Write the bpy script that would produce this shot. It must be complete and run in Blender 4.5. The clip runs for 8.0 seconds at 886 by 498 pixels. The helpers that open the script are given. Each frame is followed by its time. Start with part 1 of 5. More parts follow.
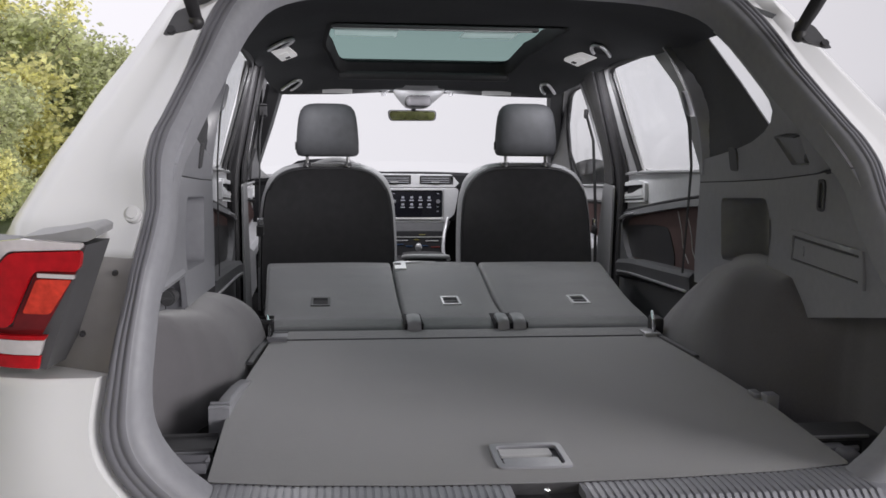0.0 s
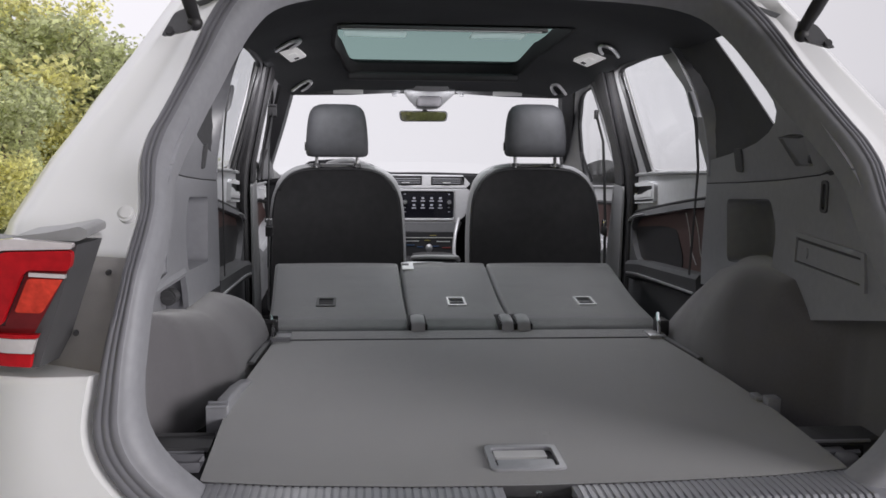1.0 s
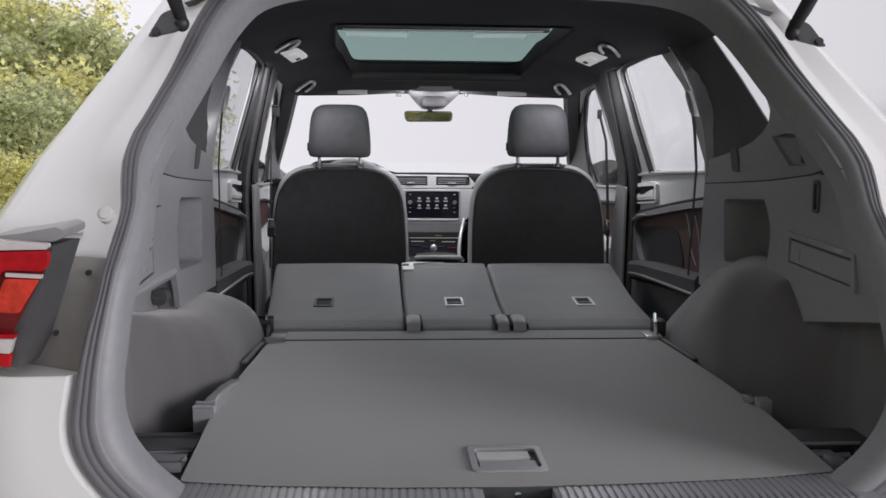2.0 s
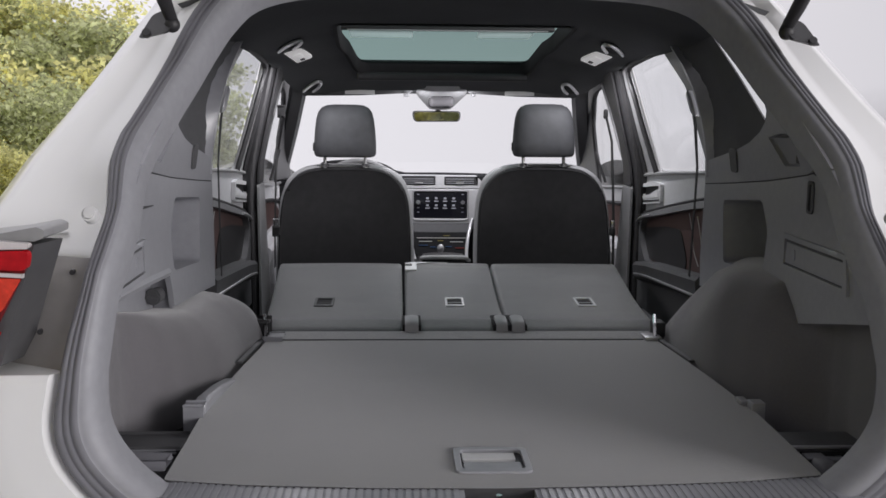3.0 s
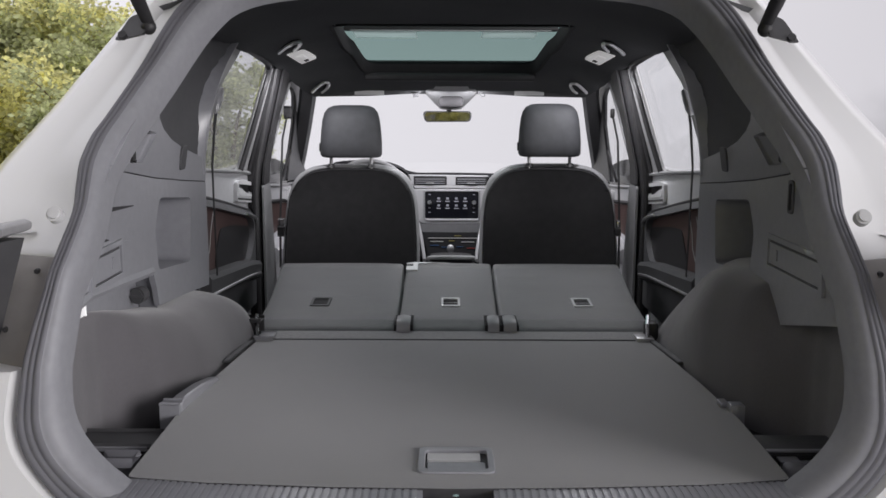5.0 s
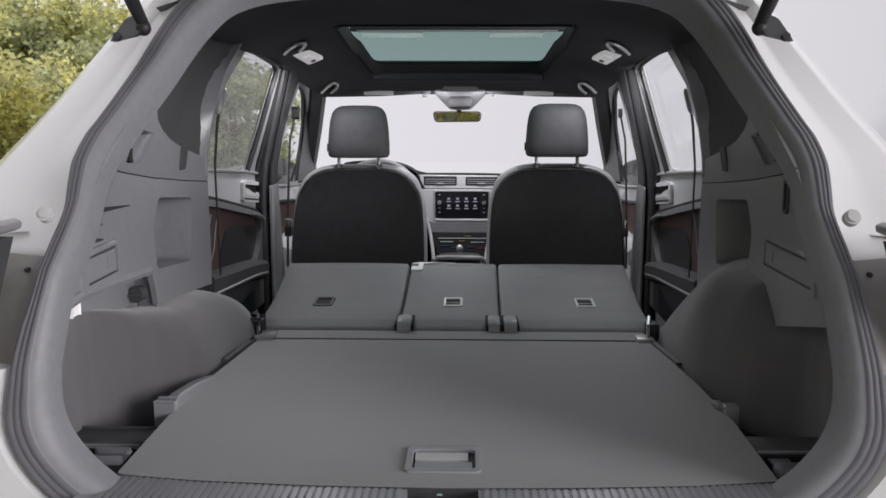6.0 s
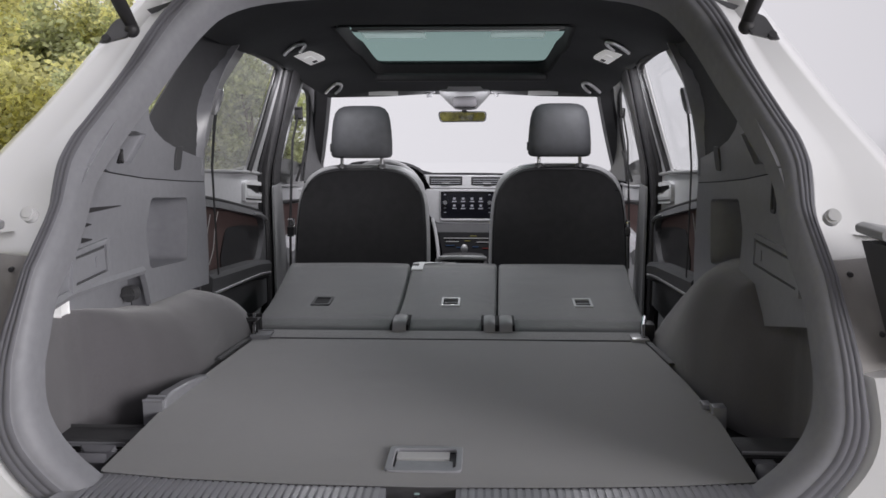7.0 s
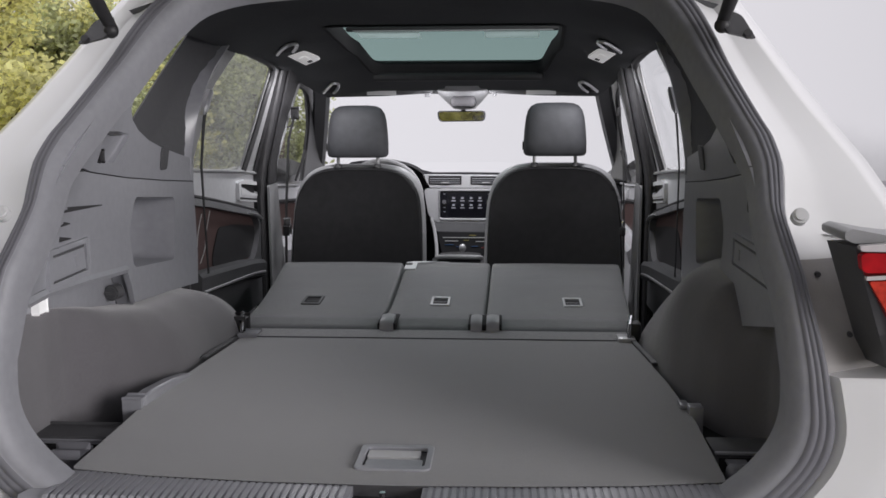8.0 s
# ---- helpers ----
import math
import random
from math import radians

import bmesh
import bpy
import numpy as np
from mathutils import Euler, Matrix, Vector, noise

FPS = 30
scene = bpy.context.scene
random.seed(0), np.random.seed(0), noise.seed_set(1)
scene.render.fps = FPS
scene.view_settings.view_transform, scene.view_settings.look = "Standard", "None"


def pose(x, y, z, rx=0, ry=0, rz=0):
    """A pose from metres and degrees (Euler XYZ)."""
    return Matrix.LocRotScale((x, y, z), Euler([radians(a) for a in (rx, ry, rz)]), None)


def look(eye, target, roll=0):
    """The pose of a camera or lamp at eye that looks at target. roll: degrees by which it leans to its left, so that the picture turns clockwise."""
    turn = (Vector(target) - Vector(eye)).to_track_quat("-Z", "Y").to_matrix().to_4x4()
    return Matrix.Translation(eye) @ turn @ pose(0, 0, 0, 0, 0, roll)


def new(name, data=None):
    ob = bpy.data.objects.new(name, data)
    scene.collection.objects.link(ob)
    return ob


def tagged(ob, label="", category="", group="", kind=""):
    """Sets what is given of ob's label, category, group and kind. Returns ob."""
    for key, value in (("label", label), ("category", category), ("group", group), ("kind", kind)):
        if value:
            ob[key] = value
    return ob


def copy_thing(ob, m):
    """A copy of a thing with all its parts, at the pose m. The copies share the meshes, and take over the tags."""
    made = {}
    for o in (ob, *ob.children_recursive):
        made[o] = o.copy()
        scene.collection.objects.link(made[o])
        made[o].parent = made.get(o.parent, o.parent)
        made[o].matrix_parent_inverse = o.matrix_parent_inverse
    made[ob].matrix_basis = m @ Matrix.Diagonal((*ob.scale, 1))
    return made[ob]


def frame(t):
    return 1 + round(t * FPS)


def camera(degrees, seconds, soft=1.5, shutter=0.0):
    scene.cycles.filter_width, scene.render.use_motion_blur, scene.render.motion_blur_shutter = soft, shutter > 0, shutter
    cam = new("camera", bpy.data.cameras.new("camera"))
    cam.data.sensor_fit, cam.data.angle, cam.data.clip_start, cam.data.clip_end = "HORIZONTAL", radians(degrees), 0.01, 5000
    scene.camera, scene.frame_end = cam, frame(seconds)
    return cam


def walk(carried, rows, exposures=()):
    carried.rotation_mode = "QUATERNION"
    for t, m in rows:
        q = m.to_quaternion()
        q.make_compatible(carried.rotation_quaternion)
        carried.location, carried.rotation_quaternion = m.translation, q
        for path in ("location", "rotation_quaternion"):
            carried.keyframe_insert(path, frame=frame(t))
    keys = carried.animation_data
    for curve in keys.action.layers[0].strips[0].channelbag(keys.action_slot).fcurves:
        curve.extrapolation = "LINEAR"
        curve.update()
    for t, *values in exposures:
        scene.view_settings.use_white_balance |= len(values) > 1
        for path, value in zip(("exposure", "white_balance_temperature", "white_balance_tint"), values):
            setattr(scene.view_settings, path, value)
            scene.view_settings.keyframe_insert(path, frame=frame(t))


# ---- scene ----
cam = camera(50.3, 8.0, soft=1.6)
PATH = [
    (0, (-0.323, -1.655, 1.291), (-0.109, 0.311, 0.997), 0.7),
    (0.5, (-0.304, -1.656, 1.291), (-0.112, 0.313, 0.998), 0.7),
    (1, (-0.278, -1.656, 1.291), (-0.108, 0.315, 0.998), 0.7),
    (1.5, (-0.248, -1.656, 1.291), (-0.097, 0.317, 0.998), 0.6),
    (3, (-0.153, -1.657, 1.293), (-0.069, 0.319, 0.999), 0.5),
    (3.5, (-0.126, -1.659, 1.294), (-0.063, 0.319, 0.999), 0.4),
    (4, (-0.092, -1.658, 1.293), (-0.049, 0.32, 0.999), 0.4),
    (4.5, (-0.057, -1.658, 1.293), (-0.034, 0.32, 0.999), 0.3),
    (6, (0.034, -1.66, 1.292), (-0.014, 0.317, 0.999), 0.1),
    (6.5, (0.068, -1.66, 1.292), (-0.004, 0.317, 0.999), 0.0),
    (7, (0.101, -1.661, 1.292), (0.01, 0.315, 0.999), -0.1),
    (7.5, (0.142, -1.661, 1.292), (0.031, 0.314, 0.998), -0.1),
    (8, (0.18, -1.661, 1.292), (0.054, 0.313, 0.998), -0.2),
]
walk(cam, [(t, look(eye, target, roll)) for t, eye, target, roll in PATH], exposures=((0.0, 0.17, 6430, 13), (1.5, 0.13, 6430, 13), (4.0, 0.05, 6430, 13), (8.0, 0.00, 6430, 13)))

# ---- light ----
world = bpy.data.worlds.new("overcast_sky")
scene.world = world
world.use_nodes = True
wn, wl = world.node_tree.nodes, world.node_tree.links
wn.clear()
sky = wn.new("ShaderNodeTexSky")
sky.sky_type, sky.sun_disc = "NISHITA", False
sky.sun_elevation, sky.sun_rotation = radians(5), radians(122)
sky.air_density, sky.dust_density, sky.ozone_density = 1.0, 6.0, 1.0
grey = wn.new("ShaderNodeHueSaturation")
grey.inputs["Saturation"].default_value = 0.12
cloud = wn.new("ShaderNodeMix")
cloud.data_type = "RGBA"
cloud.inputs[0].default_value = 0.88
cloud.inputs[7].default_value = (7.15, 7.05, 7.35, 1)
back = wn.new("ShaderNodeBackground")
back.inputs["Strength"].default_value = 0.10
wout = wn.new("ShaderNodeOutputWorld")
wl.new(sky.outputs[0], grey.inputs["Color"])
wl.new(grey.outputs[0], cloud.inputs[6])
# overcast: brighter towards the zenith; lifted ahead, dimmed behind to balance the car's light
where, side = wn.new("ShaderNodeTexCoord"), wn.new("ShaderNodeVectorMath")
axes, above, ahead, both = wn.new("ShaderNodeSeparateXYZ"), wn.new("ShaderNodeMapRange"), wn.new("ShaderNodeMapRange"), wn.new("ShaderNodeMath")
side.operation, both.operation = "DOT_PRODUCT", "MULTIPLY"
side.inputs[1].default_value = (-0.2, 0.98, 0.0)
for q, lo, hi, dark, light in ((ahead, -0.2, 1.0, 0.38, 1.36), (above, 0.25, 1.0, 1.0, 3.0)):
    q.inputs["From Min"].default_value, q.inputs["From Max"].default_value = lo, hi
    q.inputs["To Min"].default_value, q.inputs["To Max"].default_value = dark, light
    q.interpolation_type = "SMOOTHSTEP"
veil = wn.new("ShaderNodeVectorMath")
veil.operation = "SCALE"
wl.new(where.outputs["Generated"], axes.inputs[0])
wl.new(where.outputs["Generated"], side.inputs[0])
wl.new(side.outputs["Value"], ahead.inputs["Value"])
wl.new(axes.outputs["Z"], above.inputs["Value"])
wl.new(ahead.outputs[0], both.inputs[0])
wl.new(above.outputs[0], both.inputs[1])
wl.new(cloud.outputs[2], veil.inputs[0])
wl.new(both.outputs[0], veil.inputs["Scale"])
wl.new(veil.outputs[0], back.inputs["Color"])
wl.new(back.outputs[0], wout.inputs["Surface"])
sun = new("sun", bpy.data.lights.new("sun", "SUN"))
sun.data.energy, sun.data.angle, sun.data.color = 3.25, radians(36), (1.0, 0.98, 0.97)
sun.matrix_world = look((8.4, -5.2, 1.5), (0, 0, 0.9))

# rear reading lamps on with the tailgate open; front pair added as dash fill
for x, y, z, tip, watts in ((-0.50, 1.655, 1.445, 0, 2.2), (0.50, 1.655, 1.445, 0, 2.2), (-0.085, 2.30, 1.345, 20, 1.8), (0.10, 2.30, 1.345, 20, 1.8)):
    lit = new("reading_and_fill_light", bpy.data.lights.new("reading_and_fill_light", "AREA"))
    lit.data.size, lit.data.energy, lit.data.color = 0.06, watts, (0.98, 0.98, 1.0)
    lit.matrix_world = pose(x, y, z, tip)


# ---- materials ----
def mat(name, color, rough=0.6, metal=0.0, vary=0.12, scale=40.0, blotch=3.0, bump=0.0, grain=300.0, spec=0.5, coat=0.0, sheen=0.0, island=0.0, stretch=1.0):
    m = bpy.data.materials.new(name)
    m.use_nodes = True
    nt = m.node_tree
    n, l = nt.nodes, nt.links
    b = n["Principled BSDF"]
    b.inputs["Roughness"].default_value = rough
    b.inputs["Metallic"].default_value = metal
    b.inputs["Specular IOR Level"].default_value = spec
    b.inputs["Coat Weight"].default_value = coat
    b.inputs["Sheen Weight"].default_value = sheen
    geo = n.new("ShaderNodeNewGeometry")
    fine, wide = n.new("ShaderNodeTexNoise"), n.new("ShaderNodeTexNoise")
    fine.inputs["Scale"].default_value, wide.inputs["Scale"].default_value = scale, blotch
    fine.inputs["Detail"].default_value, wide.inputs["Detail"].default_value = 5, 4
    add = n.new("ShaderNodeMath")
    add.operation = "ADD"
    drawn = n.new("ShaderNodeVectorMath")
    drawn.operation, drawn.inputs[1].default_value = "MULTIPLY", (1.0 / stretch, 1.0, 1.0)
    l.new(geo.outputs["Position"], drawn.inputs[0])
    for q in (fine, wide):
        l.new(drawn.outputs[0], q.inputs["Vector"])
    l.new(fine.outputs["Fac"], add.inputs[0])
    l.new(wide.outputs["Fac"], add.inputs[1])
    rng = n.new("ShaderNodeMapRange")
    rng.inputs["From Min"].default_value, rng.inputs["From Max"].default_value = 0.7, 1.3
    rng.inputs["To Min"].default_value, rng.inputs["To Max"].default_value = 1 - vary, 1 + vary
    l.new(add.outputs[0], rng.inputs["Value"])
    value = rng.outputs[0]
    if island:
        isl = n.new("ShaderNodeMapRange")
        isl.inputs["To Min"].default_value, isl.inputs["To Max"].default_value = 1 - island, 1 + island
        l.new(geo.outputs["Random Per Island"], isl.inputs["Value"])
        mul = n.new("ShaderNodeMath")
        mul.operation = "MULTIPLY"
        l.new(value, mul.inputs[0])
        l.new(isl.outputs[0], mul.inputs[1])
        value = mul.outputs[0]
    sc = n.new("ShaderNodeVectorMath")
    sc.operation = "SCALE"
    sc.inputs[0].default_value = color
    l.new(value, sc.inputs["Scale"])
    l.new(sc.outputs["Vector"], b.inputs["Base Color"])
    if bump:
        bn, bt = n.new("ShaderNodeBump"), n.new("ShaderNodeTexNoise")
        bt.inputs["Scale"].default_value, bt.inputs["Detail"].default_value = grain, 3
        bn.inputs["Strength"].default_value, bn.inputs["Distance"].default_value = bump, 0.002
        l.new(geo.outputs["Position"], bt.inputs["Vector"])
        l.new(bt.outputs["Fac"], bn.inputs["Height"])
        l.new(bn.outputs[0], b.inputs["Normal"])
    return m


def glass(name, tint, gloss=0.03, rough=0.0, haze=0.0):
    """A thin pane: tinted see-through with a clear reflection on top."""
    m = bpy.data.materials.new(name)
    m.use_nodes = True
    n, l = m.node_tree.nodes, m.node_tree.links
    n.clear()
    tr, gl, mx, out = (n.new("ShaderNode" + k) for k in ("BsdfTransparent", "BsdfGlossy", "MixShader", "OutputMaterial"))
    fr, pw, rg = n.new("ShaderNodeLayerWeight"), n.new("ShaderNodeMath"), n.new("ShaderNodeMapRange")
    pw.operation = "POWER"
    pw.inputs[1].default_value = 4.0
    rg.inputs["To Min"].default_value, rg.inputs["To Max"].default_value = gloss, 0.16
    l.new(fr.outputs["Facing"], pw.inputs[0])
    l.new(pw.outputs[0], rg.inputs["Value"])
    tr.inputs["Color"].default_value = (*tint, 1)
    gl.inputs["Roughness"].default_value = rough
    l.new(rg.outputs[0], mx.inputs[0])
    l.new(tr.outputs[0], mx.inputs[1])
    l.new(gl.outputs[0], mx.inputs[2])
    if haze:
        # whitish haze added to the glass in place of reflections, scatters the daylight
        scatter_, veil_, spots = n.new("ShaderNodeBsdfTranslucent"), n.new("ShaderNodeMixShader"), n.new("ShaderNodeTexNoise")
        scatter_.inputs["Color"].default_value = (0.8, 0.8, 0.8, 1)
        spots.inputs["Scale"].default_value, spots.inputs["Detail"].default_value = 5.0, 2
        geo, amount = n.new("ShaderNodeNewGeometry"), n.new("ShaderNodeMapRange")
        amount.inputs["From Min"].default_value, amount.inputs["From Max"].default_value = 0.3, 0.7
        amount.inputs["To Min"].default_value, amount.inputs["To Max"].default_value = haze * 0.85, haze * 1.15
        l.new(geo.outputs["Position"], spots.inputs["Vector"])
        l.new(spots.outputs["Fac"], amount.inputs["Value"])
        l.new(amount.outputs[0], veil_.inputs[0])
        l.new(mx.outputs[0], veil_.inputs[1])
        l.new(scatter_.outputs[0], veil_.inputs[2])
        l.new(veil_.outputs[0], out.inputs["Surface"])
    else:
        l.new(mx.outputs[0], out.inputs["Surface"])
    return m


def leafy(name, color, passing=0.6, island=0.45):
    m = mat(name, color, 0.55, vary=0.2, scale=3.0, blotch=0.7, island=island)
    n, l = m.node_tree.nodes, m.node_tree.links
    b = n["Principled BSDF"]
    tl, mx = n.new("ShaderNodeBsdfTranslucent"), n.new("ShaderNodeMixShader")
    mx.inputs[0].default_value = passing
    l.new(b.inputs["Base Color"].links[0].from_socket, tl.inputs["Color"])
    l.new(b.outputs[0], mx.inputs[1])
    l.new(tl.outputs[0], mx.inputs[2])
    l.new(mx.outputs[0], n["Material Output"].inputs["Surface"])
    return m


PAINT = mat("white_car_paint", (0.755, 0.755, 0.75), 0.28, vary=0.015, scale=6, blotch=1.5, coat=0.6)
PRIMER = mat("grey_primer", (0.27, 0.255, 0.245), 0.5, vary=0.1, scale=25, bump=0.1)
RUBBER = mat("dark_grey_rubber", (0.155, 0.155, 0.170), 0.6, vary=0.08, scale=30, bump=0.06, grain=400, spec=0.42)
TRIM = mat("grey_grained_plastic", (0.30, 0.303, 0.327), 0.33, vary=0.08, scale=60, blotch=2.5, bump=0.08, grain=900, spec=1.0)
TRIM_DARK = mat("dark_grained_plastic", (0.08, 0.08, 0.084), 0.55, vary=0.1, scale=60, bump=0.25, grain=900)
SATIN = mat("grey_satin_plastic", (0.27, 0.272, 0.292), 0.55, vary=0.08, scale=60, blotch=2.5, bump=0.08, grain=900, spec=0.55)
COVER = mat("pillar_cover_plastic", (0.085, 0.085, 0.09), 0.6, vary=0.08, scale=70, bump=0.2, grain=900)
BLACK = mat("black_plastic", (0.031, 0.030, 0.032), 0.5, vary=0.2, scale=50, bump=0.15, grain=700)
# flat black for black parts, and for sheets standing in for shade in hollows
VOID = mat("black_parts_and_shade", (0.02, 0.019, 0.021), 0.9, vary=0.2)
CARPET = mat("grey_load_carpet", (0.034, 0.0326, 0.0376), 0.58, vary=0.42, scale=150, blotch=11, bump=0.35, grain=700, spec=0.62, sheen=0.8, stretch=3.5)
FELT = mat("grey_wheel_arch_carpet", (0.140, 0.134, 0.143), 0.9, vary=0.10, scale=220, blotch=5, bump=0.4, grain=700, spec=0.15, sheen=0.6)
SEATBACK = mat("dark_grey_needle_felt", (0.0385, 0.0405, 0.0445), 0.56, vary=0.46, scale=160, blotch=15, bump=0.35, grain=800, spec=0.62, sheen=0.6, stretch=3.0)
LEATHER = mat("black_leatherette", (0.019, 0.0185, 0.0198), 0.6, vary=0.2, scale=35, blotch=5, bump=0.25, grain=450, spec=0.25)
LEATHER_GREY = mat("pale_grey_leatherette", (0.36, 0.36, 0.37), 0.42, vary=0.08, scale=35, bump=0.2, grain=450)
HEADREST = mat("charcoal_leatherette", (0.066, 0.067, 0.073), 0.68, vary=0.15, scale=35, blotch=6, bump=0.25, grain=450)
LINER = mat("charcoal_roof_lining", (0.105, 0.107, 0.111), 0.95, vary=0.12, scale=300, blotch=4, bump=0.4, grain=900, spec=0.1)
SILVER = mat("silver_plastic", (0.5, 0.5, 0.51), 0.35, 0.4, vary=0.05)
BEZEL = mat("satin_chrome", (0.78, 0.78, 0.79), 0.25, 0.0, vary=0.04)
CHROME = mat("chrome", (0.75, 0.75, 0.76), 0.12, 1.0, vary=0.03)
PALE = mat("pale_grey_plastic", (0.6, 0.6, 0.6), 0.45, vary=0.05)
WHITE = mat("white_plastic", (0.8, 0.8, 0.8), 0.4, vary=0.04)
PILLAR = mat("mid_grey_pillar_plastic", (0.3, 0.3, 0.308), 0.5, vary=0.07, scale=60, bump=0.2, grain=900)
SURROUND = mat("brushed_silver_trim", (0.50, 0.50, 0.515), 0.4, 0.15, vary=0.05, scale=80)
POLISHED = mat("satin_chrome_handle", (0.86, 0.86, 0.87), 0.28, 0.85, vary=0.03)
DOORFRAME = mat("mid_grey_window_frame", (0.34, 0.34, 0.345), 0.45, vary=0.07, scale=50, bump=0.2, grain=900)
DOORDARK = mat("slate_grey_door_plastic", (0.115, 0.115, 0.121), 0.45, vary=0.08, scale=50, bump=0.2, grain=900)
DOORSKIN = mat("light_grey_door_trim", (0.68, 0.68, 0.70), 0.38, vary=0.06, scale=50, bump=0.2, grain=900)
BROWN = mat("red_brown_door_fabric", (0.105, 0.062, 0.057), 0.5, vary=0.2, scale=60, bump=0.3)
SEALGREY = mat("satin_grey_rubber", (0.27, 0.27, 0.275), 0.4, vary=0.1)
HINGE = mat("mid_grey_plastic", (0.38, 0.38, 0.39), 0.45, vary=0.06)
DASH = mat("black_soft_dash_skin", (0.022, 0.022, 0.024), 0.85, vary=0.12, scale=50, bump=0.2, grain=700, spec=0.2)
TYRE = mat("black_tyre_rubber", (0.02, 0.02, 0.02), 0.8, vary=0.2, scale=30, bump=0.3, grain=120)
STRAP = mat("black_belt_webbing", (0.02, 0.02, 0.021), 0.7, vary=0.2, scale=400)
RED = mat("red_lamp_lens", (0.46, 0.008, 0.013), 0.2, vary=0.25, scale=60, blotch=14, coat=0.12, spec=0.12)
ORANGE = mat("orange_red_lamp_lens", (0.6, 0.05, 0.028), 0.2, vary=0.3, scale=90, blotch=22, coat=0.1, spec=0.12)
CLEAR = mat("clear_lamp_lens", (0.62, 0.58, 0.58), 0.1, vary=0.08, scale=90, coat=0.8)
SMOKE = mat("smoked_lamp_housing", (0.07, 0.07, 0.073), 0.4, vary=0.12, coat=0.1)
DARKRED = mat("dark_red_lamp_lens", (0.14, 0.012, 0.014), 0.2, vary=0.2, scale=60, coat=0.12, spec=0.15)
SCREEN = mat("black_glass_screen", (0.008, 0.008, 0.012), 0.08, vary=0.05)
ICON = mat("pale_screen_icons", (0.34, 0.34, 0.38), 0.4, vary=0.05)
ROOF_REFLECTION = leafy("translucent_reflection_strip", (0.9, 0.9, 0.9), 0.95, 0.0)
WHEELSKIN = mat("smooth_dark_leather", (0.26, 0.26, 0.265), 0.28, vary=0.1)
BLUE = mat("blue_marks", (0.035, 0.09, 0.20), 0.5, vary=0.05)
REDMARK = mat("red_marks", (0.26, 0.045, 0.04), 0.5, vary=0.05)
YELLOW = mat("yellow_marks", (0.26, 0.23, 0.06), 0.5, vary=0.05)
MIRROR = mat("mirror_glass", (0.36, 0.36, 0.35), 0.03, 1.0, vary=0.02)
ASPHALT = mat("pale_gravel_ground", (0.43, 0.424, 0.434), 0.95, vary=0.06, scale=14, blotch=0.4, bump=0.5, grain=60)
GRASS = mat("short_verge_grass", (0.055, 0.075, 0.026), 0.9, vary=0.45, scale=9, blotch=0.8, bump=0.8, grain=50)
BARK = mat("grey_brown_bark", (0.13, 0.1, 0.075), 0.9, vary=0.3, scale=25, bump=0.6, grain=40)
LEAF_Y = leafy("yellow_green_leaves", (0.76, 0.74, 0.36))
LEAF_G = leafy("mid_green_leaves", (0.60, 0.63, 0.37))
PANE = glass("clear_window_glass", (0.96, 0.965, 0.965))
PANE_TINT = glass("tinted_window_glass", (0.86, 0.87, 0.88), haze=0.17)
ROOFGLASS = glass("grey_green_roof_glass", (0.52, 0.62, 0.597), 0.02)

MIST_GLOW = bpy.data.materials.new("glowing_mist_backdrop")
MIST_GLOW.use_nodes = True
mn, ml = MIST_GLOW.node_tree.nodes, MIST_GLOW.node_tree.links
mn.clear()
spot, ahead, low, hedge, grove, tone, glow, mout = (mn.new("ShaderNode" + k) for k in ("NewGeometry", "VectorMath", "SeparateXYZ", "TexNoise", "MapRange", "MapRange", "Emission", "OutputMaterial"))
# glow painted as mist, brighter ahead than beside, with a darker hedge fading in
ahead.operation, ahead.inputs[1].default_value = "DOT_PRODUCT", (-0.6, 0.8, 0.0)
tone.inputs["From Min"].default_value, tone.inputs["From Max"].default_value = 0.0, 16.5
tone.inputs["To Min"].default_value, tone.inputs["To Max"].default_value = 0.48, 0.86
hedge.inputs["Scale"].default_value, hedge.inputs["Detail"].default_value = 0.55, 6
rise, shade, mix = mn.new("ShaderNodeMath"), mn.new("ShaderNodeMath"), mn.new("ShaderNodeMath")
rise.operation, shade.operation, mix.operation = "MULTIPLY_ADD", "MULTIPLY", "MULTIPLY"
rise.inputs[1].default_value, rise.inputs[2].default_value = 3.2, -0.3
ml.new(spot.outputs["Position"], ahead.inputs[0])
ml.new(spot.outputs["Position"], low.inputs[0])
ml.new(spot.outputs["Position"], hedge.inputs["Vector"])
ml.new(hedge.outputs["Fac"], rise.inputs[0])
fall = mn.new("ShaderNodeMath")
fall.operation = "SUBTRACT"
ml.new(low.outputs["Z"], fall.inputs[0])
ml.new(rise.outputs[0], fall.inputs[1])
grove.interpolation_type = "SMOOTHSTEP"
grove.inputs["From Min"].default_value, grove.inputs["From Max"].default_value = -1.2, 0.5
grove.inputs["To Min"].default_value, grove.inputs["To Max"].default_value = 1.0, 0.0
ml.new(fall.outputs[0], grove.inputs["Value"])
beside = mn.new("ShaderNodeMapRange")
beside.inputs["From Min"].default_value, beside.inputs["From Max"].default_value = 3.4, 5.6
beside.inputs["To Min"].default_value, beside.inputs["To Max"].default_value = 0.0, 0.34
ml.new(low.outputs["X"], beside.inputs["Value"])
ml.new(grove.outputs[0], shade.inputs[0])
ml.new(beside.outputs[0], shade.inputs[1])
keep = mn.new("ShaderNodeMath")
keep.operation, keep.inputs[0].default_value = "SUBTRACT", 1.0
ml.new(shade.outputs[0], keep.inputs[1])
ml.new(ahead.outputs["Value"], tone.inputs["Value"])
